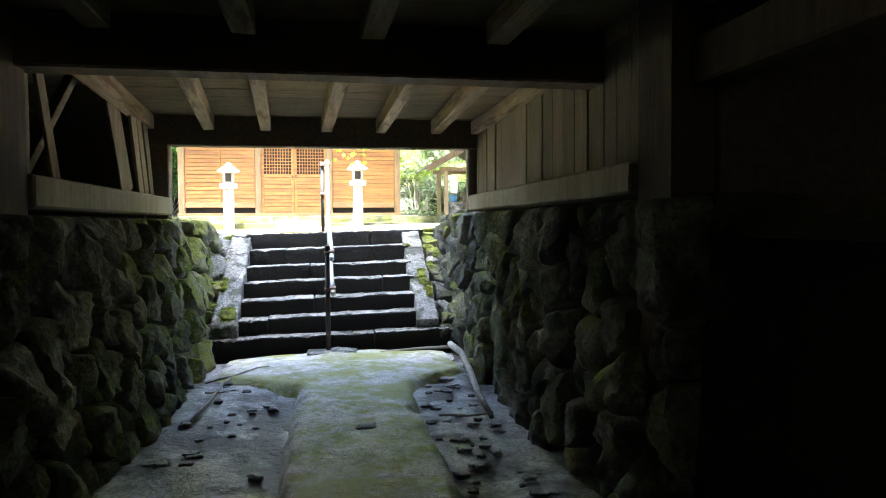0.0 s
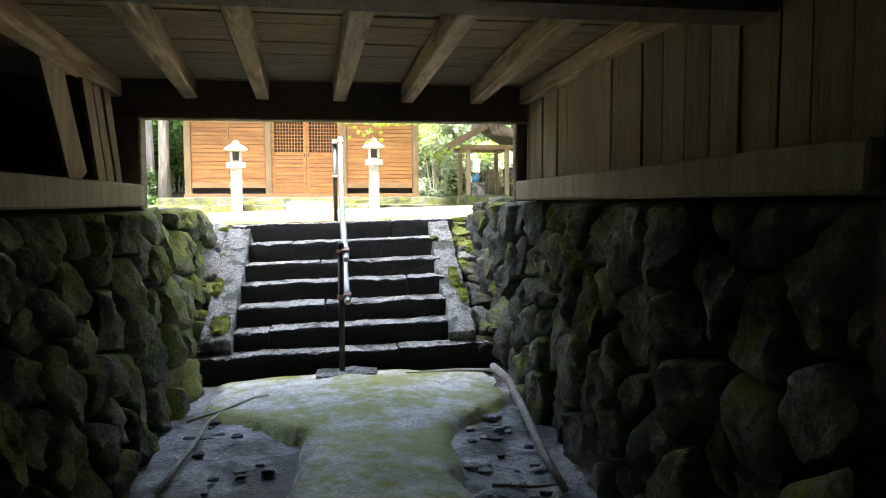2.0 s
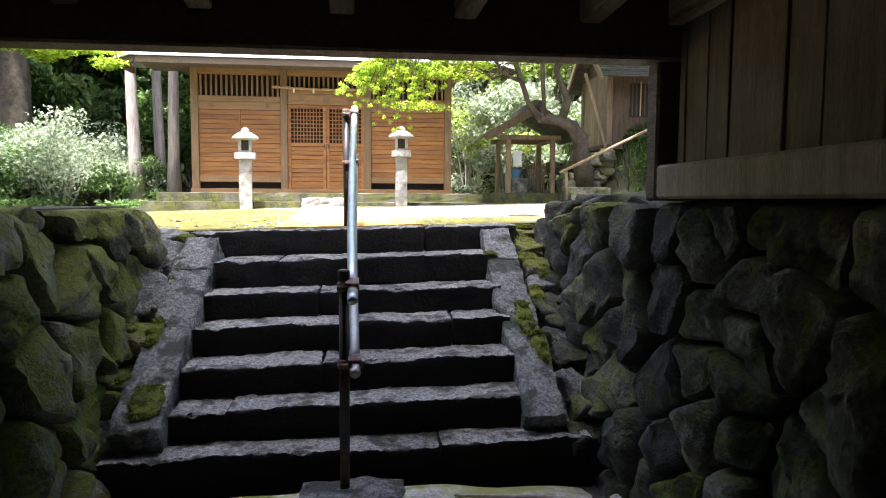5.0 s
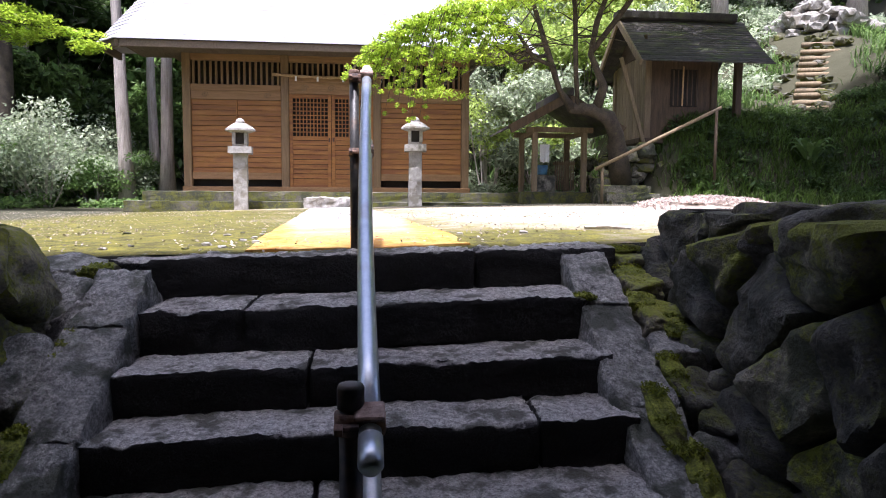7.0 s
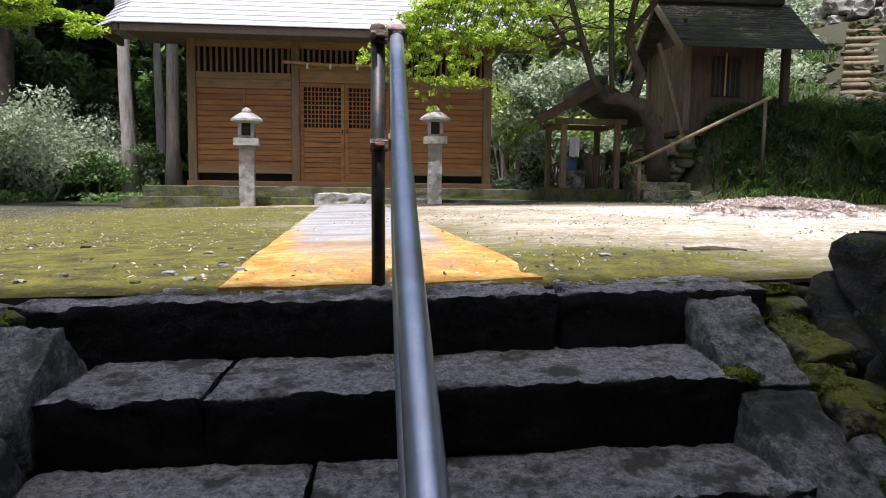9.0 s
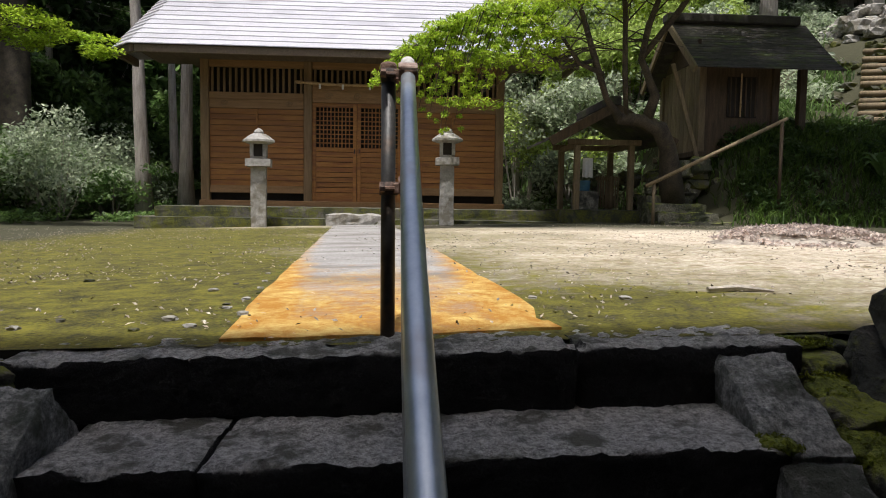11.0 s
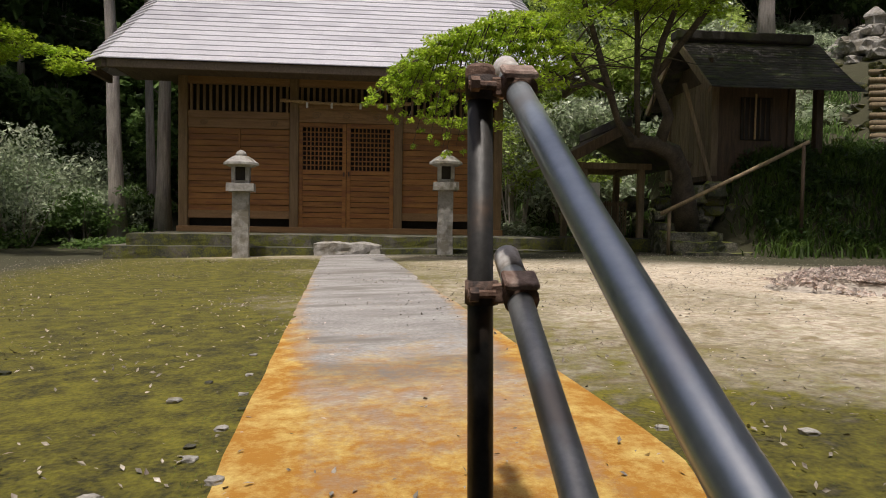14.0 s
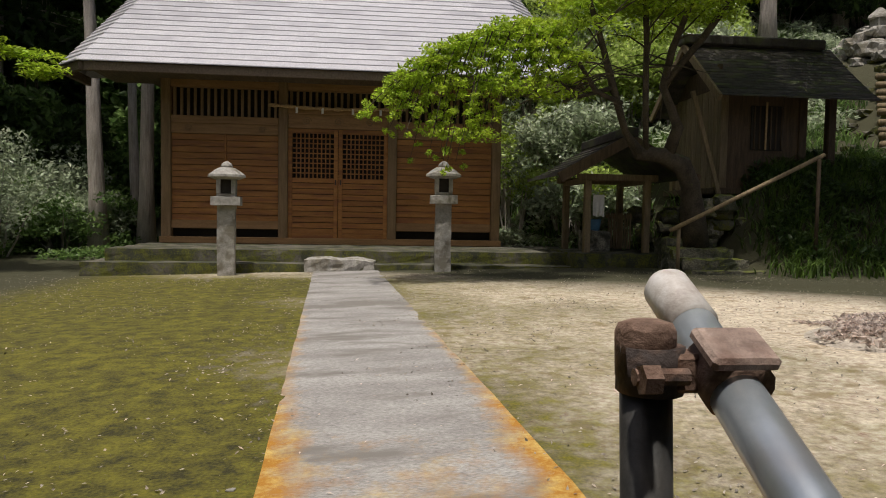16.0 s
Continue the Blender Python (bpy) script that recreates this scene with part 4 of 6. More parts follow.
for a, b in ((RAIL_TOP, RAIL_LOW), (RAIL2_TOP, RAIL2_LOW)):
    d = (a - b).normalized()
    pipe = part("rail_pipe", tube(bmesh.new(), [b + (a - b) * (q / 8) + Vector((-0.011, 0, -0.034)) * math.sin(math.pi * q / 8) for q in range(9)], 0.0243, 20), M_PIPE if a is RAIL_TOP else M_PIPE_DULL, rail, "grey galvanised steel pipe", True)
    for e, s in ((a, 1), (b, -1)):
        part("end_cap", tube(bmesh.new(), [e - d * 0.05 * s, e + d * 0.02 * s, e + d * 0.032 * s], [0.0258, 0.0258, 0.018], 18), M_CAP if s > 0 else M_PIPE, pipe, "pale worn pipe cap" if s > 0 else "steel pipe cap", True)
    for pp in (P1, P2):
        k = (pp.y + (0.04 if pp is P1 and a is RAIL_TOP else 0.012 if pp is P1 else 0.0) - b.y) / (a.y - b.y)
        q = b + (a - b) * k
        f = (q.z - pp.z) / 0.905
        clamp(rail, (pp.x - 0.002 * f, pp.y + (0.07 * f if pp is P1 else 0.0), q.z), q)

# ---- path and platform ----
PATH_A, PATH_B = Vector((0.4, 9.3)), Vector((-0.42, 21.0))
bm = rough_block((-0.58, 0, -0.1), (0.58, (PATH_B - PATH_A).length, 0.006), 95, 0.004, 0.12, 0.2)
for v in bm.verts:
    v.co.z -= 0.022 * sstep(0.7, 0.0, v.co.y)
path = part("path", bm, M_PATH)
path.matrix_basis = pose(PATH_A.x, PATH_A.y, 1.339, -0.1, -1.5, math.degrees(math.atan2(-(PATH_B - PATH_A).x, (PATH_B - PATH_A).y)))
tagged(path, "narrow concrete path stained orange with algae", "path", kind="structure")
for nm, lo, hi, lb in (("platform_1", (-4.95, 20.75, 1.0), (5.3, 27, 1.44), "low mossy stone kerb step round the hall"), ("platform_2", (-4.7, 21.2, 1.2), (4.6, 27, 1.66), "mossy stone platform under the hall")):
    tagged(part(nm, rough_block(lo, hi, 97, 0.02, 0.3, 0.1), M_PLAT), lb, "platform", kind="structure")
tagged(part("stepping_stone", rough_block((-1.15, 20.72, 1.2), (0.12, 21.3, 1.52), 99, 0.05), M_LANTERN), "rough pale stepping stone before the hall", "step", kind="structure")

# ---- hall ----
HY, BASE = 23.68, 1.66
hall = thing("shrine_hall", "cedar shrine hall with lattice doors and a pale sheet roof", "shrine hall", at=(0, 0, 0))
PX = (-4.36, -1.9, 0.47, 2.8)
for x in PX:
    part("post", block((x - 0.1, HY - 0.1, BASE), (x + 0.1, HY + 0.1, 5.3), 0.012), M_HALL_POST, hall, "round-edged cedar post")
for x in (PX[0], PX[-1]):
    for yy in (HY + 2.3, HY + 4.6):
        part("post", block((x - 0.1, yy - 0.1, BASE), (x + 0.1, yy + 0.1, 5.3), 0.012), M_HALL_POST, hall)
part("sill", block((-4.5, HY - 0.11, BASE), (2.94, HY + 0.11, BASE + 0.14), 0.01), M_HALL_BEAM, hall, "weathered ground sill")
# black sheet stands in for the unlit interior
part("wall", block((-4.3, HY + 0.16, BASE), (2.75, HY + 0.2, 5.3), 0), M_HOLLOW_SHADE, hall, "near-black sheet painted as interior shade behind the slats")
for x in (PX[0], PX[-1]):
    part("wall", block((x - 0.04, HY + 0.1, BASE), (x + 0.04, HY + 4.6, 5.3), 0), M_HALL_PANEL, hall, "plain board side wall")
part("wall", block((-4.36, HY + 4.5, BASE), (2.8, HY + 4.6, 5.3), 0), M_HALL_PANEL, hall, "plain board back wall")
for a, b in zip(PX, PX[1:]):
    a, b = a + 0.1, b - 0.1
    centre = a > -2.0 and b < 0.5
    part("top_beam", block((a, HY - 0.06, 5.0), (b, HY + 0.06, 5.3), 0.01), M_HALL_BEAM, hall)
    part("lower_beam", block((a, HY - 0.07, 4.24 if not centre else 4.5), (b, HY + 0.07, 4.4 if not centre else 4.62), 0.01), M_HALL_BEAM, hall)
    k = int((b - a) / 0.135)
    z0 = 4.4 if not centre else 4.62
    for i in range(k):
        x = a + (b - a) * (i + 0.5) / k
        part("slat", block((x - 0.028, HY - 0.03, z0), (x + 0.028, HY + 0.02, 5.0), 0.004), M_HALL_POST, hall)
    if centre:
        part("lintel_panel", block((a, HY - 0.05, 4.2), (b, HY + 0.04, 4.5), 0.008), M_HALL_BEAM, hall, "carved lintel board with scrolls")
        mid = (a + b) / 2
        for dx0, dx1 in ((a, mid - 0.005), (mid + 0.005, b)):
            door = part("door", block((dx0, HY - 0.035, 1.8), (dx0 + 0.09, HY + 0.02, 4.19), 0.005), M_HALL_PANEL, hall, "cedar lattice door, closed")
            part("stile", block((dx1 - 0.09, HY - 0.035, 1.8), (dx1, HY + 0.02, 4.19), 0.005), M_HALL_PANEL, door)
            for z, h in ((1.8, 0.1), (3.02, 0.1), (4.09, 0.1)):
                part("rail", block((dx0 + 0.09, HY - 0.03, z), (dx1 - 0.09, HY + 0.015, z + h), 0.004), M_HALL_PANEL, door)
            for i in range(9):
                z = 1.9 + 1.12 * i / 9
                part("plank", block((dx0 + 0.09, HY - 0.012 - 0.006 * (i % 2), z), (dx1 - 0.09, HY + 0.01, z + 1.12 / 9 - 0.012), 0.004), M_HALL_PANEL, door)
            for i in range(1, 10):
                x = dx0 + 0.09 + (dx1 - dx0 - 0.18) * i / 10
                part("lattice_bar", block((x - 0.014, HY - 0.024, 3.12), (x + 0.014, HY + 0.004, 4.09), 0.003), M_HALL_PANEL, door)
            for i in range(1, 9):
                z = 3.12 + 0.97 * i / 9
                part("lattice_bar", block((dx0 + 0.09, HY - 0.018, z - 0.013), (dx1 - 0.09, HY + 0.0, z + 0.013), 0.003), M_HALL_PANEL, door)
            part("pull", tube(bmesh.new(), [((dx1 - 0.05 if dx0 == a else dx0 + 0.05), HY - 0.06, 2.98), ((dx1 - 0.05 if dx0 == a else dx0 + 0.05), HY - 0.03, 3.08)], 0.012, 8), M_PIPE_DARK, door, "dark iron pull")
        for sx in (a + 0.4, mid, b - 0.4):
            bmc = bmesh.new()
            pts = [(sx + 0.1 * (1 - q / 22) * math.cos(q * 0.55), HY - 0.055, 4.35 + 0.09 * (1 - q / 22) * math.sin(q * 0.55)) for q in range(20)]
            tube(bmc, pts, 0.012, 6)
            part("scroll", bmc, M_HALL_POST, hall)
    else:
        part("frieze_board", block((a, HY - 0.05, 4.02), (b, HY + 0.03, 4.24), 0.008), M_HALL_BEAM, hall, "carved cloud frieze board")
        part("bottom_rail", block((a, HY - 0.05, 1.98), (b, HY + 0.03, 2.16), 0.008), M_HALL_BEAM, hall)
        mid = (a + b) / 2
        for x0, x1 in ((a, mid - 0.02), (mid + 0.02, b)):
            for i in range(14):
                z = 2.16 + 1.86 * i / 14
                part("plank", block((x0 + 0.005, HY - 0.008 - 0.016 * (i % 2), z), (x1 - 0.005, HY + 0.02, z + 1.86 / 14 - 0.008), 0.003), M_HALL_PANEL, hall)
        part("batten", block((mid - 0.022, HY - 0.035, 2.16), (mid + 0.022, HY + 0.02, 4.02), 0.004), M_HALL_PANEL, hall)
        for sx in (a + 0.35, b - 0.35):
            bmc = bmesh.new()
            pts = [(sx + 0.09 * (1 - q / 22) * math.cos(q * 0.6), HY - 0.055, 4.13 + 0.07 * (1 - q / 22) * math.sin(q * 0.6)) for q in range(20)]
            tube(bmc, pts, 0.01, 6)
            part("scroll", bmc, M_HALL_POST, hall)
# roof: eave fascia, hipped ends, courses of sheet
EV, EX0, EX1, EZ = 22.5, -6.28, 4.62, 5.26
rx0, rx1, ry, rz = EX0 + 1.6, EX1 - 1.6, 26.4, 9.4
BACK_Y, JOG = 24.3, 1.35
part("soffit", block((EX0 + 0.65, EV + 0.1, EZ - 0.1), (EX1 - 0.65, BACK_Y, EZ - 0.03), 0), M_WOOD_DARK, hall, "dark board soffit")
part("soffit", block((EX0 + JOG + 0.1, BACK_Y, EZ - 0.1), (EX1 - JOG - 0.1, 30.0, EZ - 0.03), 0), M_WOOD_DARK, hall)
part("fascia", block((EX0 + 0.7, EV + 0.03, EZ - 0.2), (EX1 - 0.7, EV + 0.13, EZ - 0.02), 0.01), M_WOOD_DARK, hall, "dark eave board")
part("fascia", block((EX0 + 0.04, EV + 0.75, EZ - 0.2), (EX0 + 0.14, BACK_Y, EZ - 0.02), 0.01), M_WOOD_DARK, hall)
part("fascia", block((EX1 - 0.14, EV + 0.75, EZ - 0.2), (EX1 - 0.04, BACK_Y, EZ - 0.02), 0.01), M_WOOD_DARK, hall)
for cx, s in ((EX0 + 0.3, 1), (EX1 - 0.3, -1)):
    part("fascia", block((-0.45, -0.05, EZ - 0.2), (0.45, 0.05, EZ - 0.02), 0.01, 0, pose(cx + 0.03 * s, EV + 0.37, 0, 0, 0, -45 * s)), M_WOOD_DARK, hall)
NC = 30
for i in range(NC):
    f0, f1 = i / NC, (i + 1) / NC

    def lerp(f, lift, out):
        return (EX0 + (rx0 - EX0) * f - out, EX1 + (rx1 - EX1) * f + out, EV + (ry - EV) * f - out, 30.3 - (30.3 - ry) * f + out, EZ + (rz - EZ) * f + lift)
    a, b = lerp(f0, 0.0, 0.02), lerp(f1, -0.006, 0.0)
    bm = bmesh.new()

    def outline(q):
        y_jog = max(q[2] + 0.7, BACK_Y + (ry - BACK_Y) * 0.5 * f0)
        return [bm.verts.new((x, y, q[4])) for x, y in ((q[0] + 0.6, q[2]), (q[1] - 0.6, q[2]), (q[1], q[2] + 0.6), (q[1], y_jog), (q[1] - JOG, y_jog), (q[1] - JOG, max(q[3], y_jog + 0.1)), (q[0] + JOG, max(q[3], y_jog + 0.1)), (q[0] + JOG, y_jog), (q[0], y_jog), (q[0], q[2] + 0.6))]
    lo, hi = outline(a), outline(b)
    base = [bm.verts.new((v.co.x, v.co.y, v.co.z - 0.02)) for v in lo]
    for k in range(10):
        q = (k + 1) % 10
        bm.faces.new((lo[k], lo[q], hi[q], hi[k]))
        bm.faces.new((base[k], base[q], lo[q], lo[k]))
    part("roof_course", bm, M_ROOF, hall)
part("ridge", block((rx0 - 0.1, ry - 0.3, rz - 0.1), (rx1 + 0.1, ry + 0.3, rz + 0.35), 0.03), M_ROOF, hall)
# sacred rope across the doorway
rope = thing("straw_rope", "twisted straw rope with paper streamers over the doors", "rope")
bm = bmesh.new()
tube(bm, [(-2.2 + 2.95 * k / 24, HY - 0.16, 4.66 - 0.05 * math.sin(math.pi * k / 24)) for k in range(25)], [0.035 + 0.012 * math.sin(k * 2.2) for k in range(25)], 8)
part("rope", bm, M_ROPE, rope, smooth=True)
for x in (-1.6, -1.05, -0.4, 0.2):
    part("streamer", block((x - 0.025, HY - 0.2, 4.5), (x + 0.025, HY - 0.19, 4.62), 0.002), M_WHITE, rope, "white folded paper streamer")


# ---- lanterns ----
def stone_lantern(at, turn, label):
    t = thing("stone_lantern", label, "stone lantern", "stone lanterns before the hall", at=at)
    t.rotation_euler = (0, 0, turn)
    part("shaft", rough_block((-0.145, -0.145, -0.05), (0.145, 0.145, 1.19), at[0], 0.012, 0.1, 0.1), M_LANTERN, t, "square granite shaft with incised marks")
    part("table", rough_block((-0.24, -0.24, 1.1), (0.24, 0.24, 1.25), at[0] + 3, 0.01, 0.1, 0.1), M_LANTERN, t)
    fb = part("firebox", block((-0.15, -0.15, 1.25), (0.15, 0.15, 1.3), 0.008), M_LANTERN, t, "square light chamber with shade painted on its core")
    for sx in (-1, 1):
        for sy in (-1, 1):
            part("corner", block((sx * 0.12 - 0.035, sy * 0.12 - 0.035, 1.3), (sx * 0.12 + 0.035, sy * 0.12 + 0.035, 1.55), 0.006), M_LANTERN, fb)
    # solid core painted black in place of the shaded hollow
    part("core", block((-0.1, -0.1, 1.3), (0.1, 0.1, 1.55), 0.0), M_HOLLOW_SHADE, fb)
    part("roof", lathe(bmesh.new(), [(0.2, 1.54), (0.31, 1.58), (0.305, 1.62), (0.2, 1.7), (0.13, 1.74)], 8), M_LANTERN, t, "eight-sided cap with flared rim")
    part("finial", lathe(bmesh.new(), [(0.09, 1.73), (0.1, 1.77), (0.07, 1.82), (0.02, 1.85)], 12), M_LANTERN, t, smooth=True)
    for ob in t.children:
        if not ob.name.startswith("shaft"):
            ob.location.z = 0.085
    return t


stone_lantern((-2.4, 20.4, 1.26), 0.1, "grey granite lantern with a dry mushroom cap")
stone_lantern((1.3, 20.45, 1.36), -0.05, "grey granite lantern hung over by maple leaves")

# ---- water pavilion ----
kio = thing("water_pavilion", "small open timber pavilion with a bark roof", "pavilion")
KZ = 1.62
part("base", rough_block((3.75, 20.6, 1.2), (5.6, 22.6, 1.7), 101, 0.03, 0.2, 0.15), M_PLAT, kio, "rough stone base")
for x, yy in ((4.05, 20.9), (5.2, 20.9), (4.05, 22.3), (5.2, 22.3)):
    part("post", block((x - 0.06, yy - 0.06, 1.7), (x + 0.06, yy + 0.06, 3.05), 0.008), M_SHED_MID, kio)
for yy in (20.9, 22.3):
    part("beam", block((3.85, yy - 0.05, 3.05), (5.4, yy + 0.05, 3.17), 0.008), M_SHED_MID, kio)
for x in (4.05, 5.2):
    part("beam", block((x - 0.05, 20.95, 3.0), (x + 0.05, 22.25, 3.1), 0.008), M_SHED_MID, kio)


def gable_roof(parent, x0, x1, y0, y1, ze, zr, ridge_along, courses, material, thick=0.05):
    """Two slopes of overlapping shingle courses with a ridge cap and barge boards."""
    for s in (-1, 1):
        for i in range(courses):
            f0, f1 = i / courses, (i + 1.15) / courses
            bm = bmesh.new()
            if ridge_along == "x":
                ym = (y0 + y1) / 2
                ye = y0 if s < 0 else y1
                row = [(x0, ye + (ym - ye) * f0, ze + (zr - ze) * f0 ** 1.12), (x1, ye + (ym - ye) * f0, ze + (zr - ze) * f0 ** 1.12),
                       (x1, ye + (ym - ye) * min(1, f1), ze + (zr - ze) * min(1, f1) ** 1.12), (x0, ye + (ym - ye) * min(1, f1), ze + (zr - ze) * min(1, f1) ** 1.12)]
            else:
                xm = (x0 + x1) / 2
                xe = x0 if s < 0 else x1
                row = [(xe + (xm - xe) * f0, y0, ze + (zr - ze) * f0 ** 1.12), (xe + (xm - xe) * f0, y1, ze + (zr - ze) * f0 ** 1.12),
                       (xe + (xm - xe) * min(1, f1), y1, ze + (zr - ze) * min(1, f1) ** 1.12), (xe + (xm - xe) * min(1, f1), y0, ze + (zr - ze) * min(1, f1) ** 1.12)]
            top = [bm.verts.new((p[0], p[1], p[2] + (thick if k < 2 else 0.012) + R.uniform(-0.004, 0.004))) for k, p in enumerate(row)]
            bot = [bm.verts.new((p[0], p[1], p[2] - 0.004)) for p in row]
            bm.faces.new(top)
            bm.faces.new(bot[::-1])
            for k in range(4):
                bm.faces.new((bot[k], bot[(k + 1) % 4], top[(k + 1) % 4], top[k]))
            bmesh.ops.recalc_face_normals(bm, faces=bm.faces[:])
            part("roof_course", bm, material, parent)


gable_roof(kio, 3.35, 5.95, 20.35, 22.85, 3.1, 3.82, "y", 9, M_SHINGLE)
part("ridge", block((4.53, 20.3, 3.8), (4.77, 22.9, 3.98), 0.02), M_SHINGLE, kio, "tiled ridge")
for s in (-1, 1):
    part("barge_board", block((-0.02, -0.03, -0.14), (1.5, 0.03, 0.05), 0.006, 0, Matrix.Translation((4.65, 20.36, 3.82)) @ Euler((0, radians(29), 0 if s > 0 else math.pi)).to_matrix().to_4x4()), M_SHED, kio)
for k in range(9):
    part("slat", block((4.72 + 0.055 * k, 21.6, 1.75), (4.75 + 0.055 * k, 21.63, 2.45), 0.003), M_SHED_MID, kio)
part("slat_rail", block((4.68, 21.63, 2.35), (5.22, 21.66, 2.42), 0.003), M_SHED_MID, kio)
basin = thing("water_basin", "rough stone water basin in the pavilion", "basin")
part("body", rough_block((4.2, 21.2, 1.7), (4.62, 21.9, 2.1), 111, 0.02), M_STONE, basin)
bucket = thing("blue_bucket", "small faded blue plastic bucket", "bucket")
part("body", lathe(bmesh.new(), [(0.11, 2.1), (0.135, 2.32), (0.12, 2.33), (0.1, 2.2)], 14, (4.36, 21.4, 0)), M_BLUE, bucket, smooth=True)
towel = thing("hanging_towel", "white cloth hanging in the water pavilion", "cloth")
bm = bmesh.new()
tube(bm, [(4.2, 21.05, 2.78), (4.44, 21.05, 2.78)], 0.01, 6)
part("bar", bm, M_SHED, towel)
bm = bmesh.new()
fold = []
for k in range(17):
    x, yy = 4.21 + 0.0137 * k, 21.042 + 0.009 * math.sin(k * 1.1)
    lo = 2.38 + 0.01 * math.sin(k * 0.7)
    fold.append([bm.verts.new(p) for p in ((x, yy - 0.006, lo), (x, 21.036, 2.79), (x, 21.05, 2.79), (x, yy + 0.006, lo))])
for p, q in zip(fold, fold[1:]):
    for k in range(4):
        bm.faces.new((p[k], q[k], q[(k + 1) % 4], p[(k + 1) % 4]))
bm.faces.new(fold[0])
bm.faces.new(fold[-1][::-1])
bmesh.ops.recalc_face_normals(bm, faces=bm.faces[:])
part("cloth", bm, M_WHITE, towel)

# ---- side shrine on the bank ----
shed = thing("side_shrine", "small dark timber side shrine with a bark shingle roof", "shrine")
SX0, SX1, SY0, SY1, SZ = 6.7, 8.3, 21.0, 23.0, 2.95
for x, yy in ((SX0, SY0), (SX1, SY0), (SX0, SY1), (SX1, SY1), (8.9, SY0)):
    part("post", block((x - 0.075, yy - 0.075, 2.6), (x + 0.075, yy + 0.075, 4.95), 0.008), M_SHED_MID if x < 7 else M_SHED, shed)
part("floor", block((6.5, 20.9, 2.85), (8.95, 23.1, 2.97), 0.01), M_SHED, shed)
part("front_wall", block((SX0 + 0.08, SY0 - 0.02, 2.97), (SX1 - 0.07, SY0 + 0.03, 4.85), 0.004), M_SHED, shed)
part("back_wall", block((SX0, SY1 - 0.02, 2.97), (SX1, SY1 + 0.03, 4.9), 0.004), M_SHED, shed)
part("side_wall", block((SX1 - 0.02, SY0 + 0.08, 2.97), (SX1 + 0.03, SY1, 4.9), 0.004), M_SHED, shed)
for k in range(8):
    part("board", block((SX0 - 0.02, SY0 + 0.08 + 0.235 * k, 2.97), (SX0 + 0.02 + 0.006 * (k % 2), SY0 + 0.3 + 0.235 * k, 4.9), 0.003), M_SHED_MID, shed)
# flat panel painted black as the shade inside the opening
win = part("window", block((7.25, SY0 - 0.05, 3.7), (7.9, SY0 - 0.025, 4.55), 0.004), M_HOLLOW_SHADE, shed, "near-black panel painted as the shade of a barred opening")
for k in range(6):
    part("bar", block((7.3 + 0.11 * k, SY0 - 0.075, 3.72), (7.325 + 0.11 * k, SY0 - 0.05, 4.53), 0.003), M_SHED, win)
part("cord", tube(bmesh.new(), [(7.5, SY0 - 0.15, 4.6), (7.49, SY0 - 0.15, 3.7)], 0.018, 8), M_ROPE, shed, "pale hanging bell cord")
part("lintel", block((6.6, SY0 - 0.09, 4.8), (9.05, SY0 + 0.09, 4.98), 0.01), M_SHED, shed)
part("brace", block((-0.04, -0.03, 0), (0.04, 0.03, 2.1), 0.005, 0, pose(6.62, SY0 - 0.15, 2.75, 0, -17, 0)), M_SHED_MID, shed, "diagonal pale brace")
gable_roof(shed, 6.25, 9.4, 20.3, 23.3, 4.6, 5.88, "x", 19, M_SHINGLE, 0.022)
part("ridge", block((6.18, 21.63, 5.85), (9.2, 21.97, 6.05), 0.03), M_SHINGLE, shed, "heavy shingle ridge")
part("gable", block((6.66, 21.1, 4.9), (6.72, 22.9, 5.35), 0.004), M_SHED, shed)
for s in (-1, 1):
    part("barge_board", block((-0.03, 0, -0.1), (0.03, 2.0, 0.04), 0.008, 0, Matrix.Translation((6.25, 21.8, 5.86)) @ Euler((radians(-40), 0, 0 if s > 0 else math.pi)).to_matrix().to_4x4()), M_SHED_MID, shed, "pale barge board")
base = thing("shrine_base", "rough mossy stones under the side shrine", "stone base", kind="structure")
for k in range(26):
    bm = bmesh.new()
    x, yy, z = R.uniform(5.9, 9.0), R.uniform(20.2, 20.9), R.uniform(1.5, 2.7)
    if k > 17:
        x, yy = R.uniform(5.7, 6.4), R.uniform(20.6, 22.8)
    rock(bm, (x, yy, z), (R.uniform(0.16, 0.32), R.uniform(0.16, 0.25), R.uniform(0.1, 0.2)), 200 + k, 2)
    part("stone", bm, M_STONE_MOSSY, base)
post_stone = thing("foot_stone", "stacked pale foot stones under a shrine post", "stone", kind="structure")
for k, (w, z) in enumerate(((0.24, 2.35), (0.2, 2.55), (0.16, 2.72))):
    bm = bmesh.new()
    rock(bm, (6.5, 20.6, z - 0.1), (w, w, 0.12), 260 + k, 2, 0.2)
    part("stone", bm, M_PLAT, post_stone)
hr = thing("wooden_handrail", "slanting pole handrail beside the bank steps", "handrail")
part("pole", tube(bmesh.new(), [(4.95, 19.3, 2.16), (7.67, 19.4, 3.48)], 0.036, 10), M_SHED_MID, hr, smooth=True)
for x, z in ((5.12, 2.22), (7.55, 3.4)):
    part("post", tube(bmesh.new(), [(x, 19.35, ground_z(x, 19.35) - 0.05), (x, 19.35, z)], 0.032, 8), M_SHED_MID if x < 6 else M_SHED, hr, smooth=True)
bs = thing("bank_steps", "low rough stone steps at the foot of the bank", "steps", kind="structure")
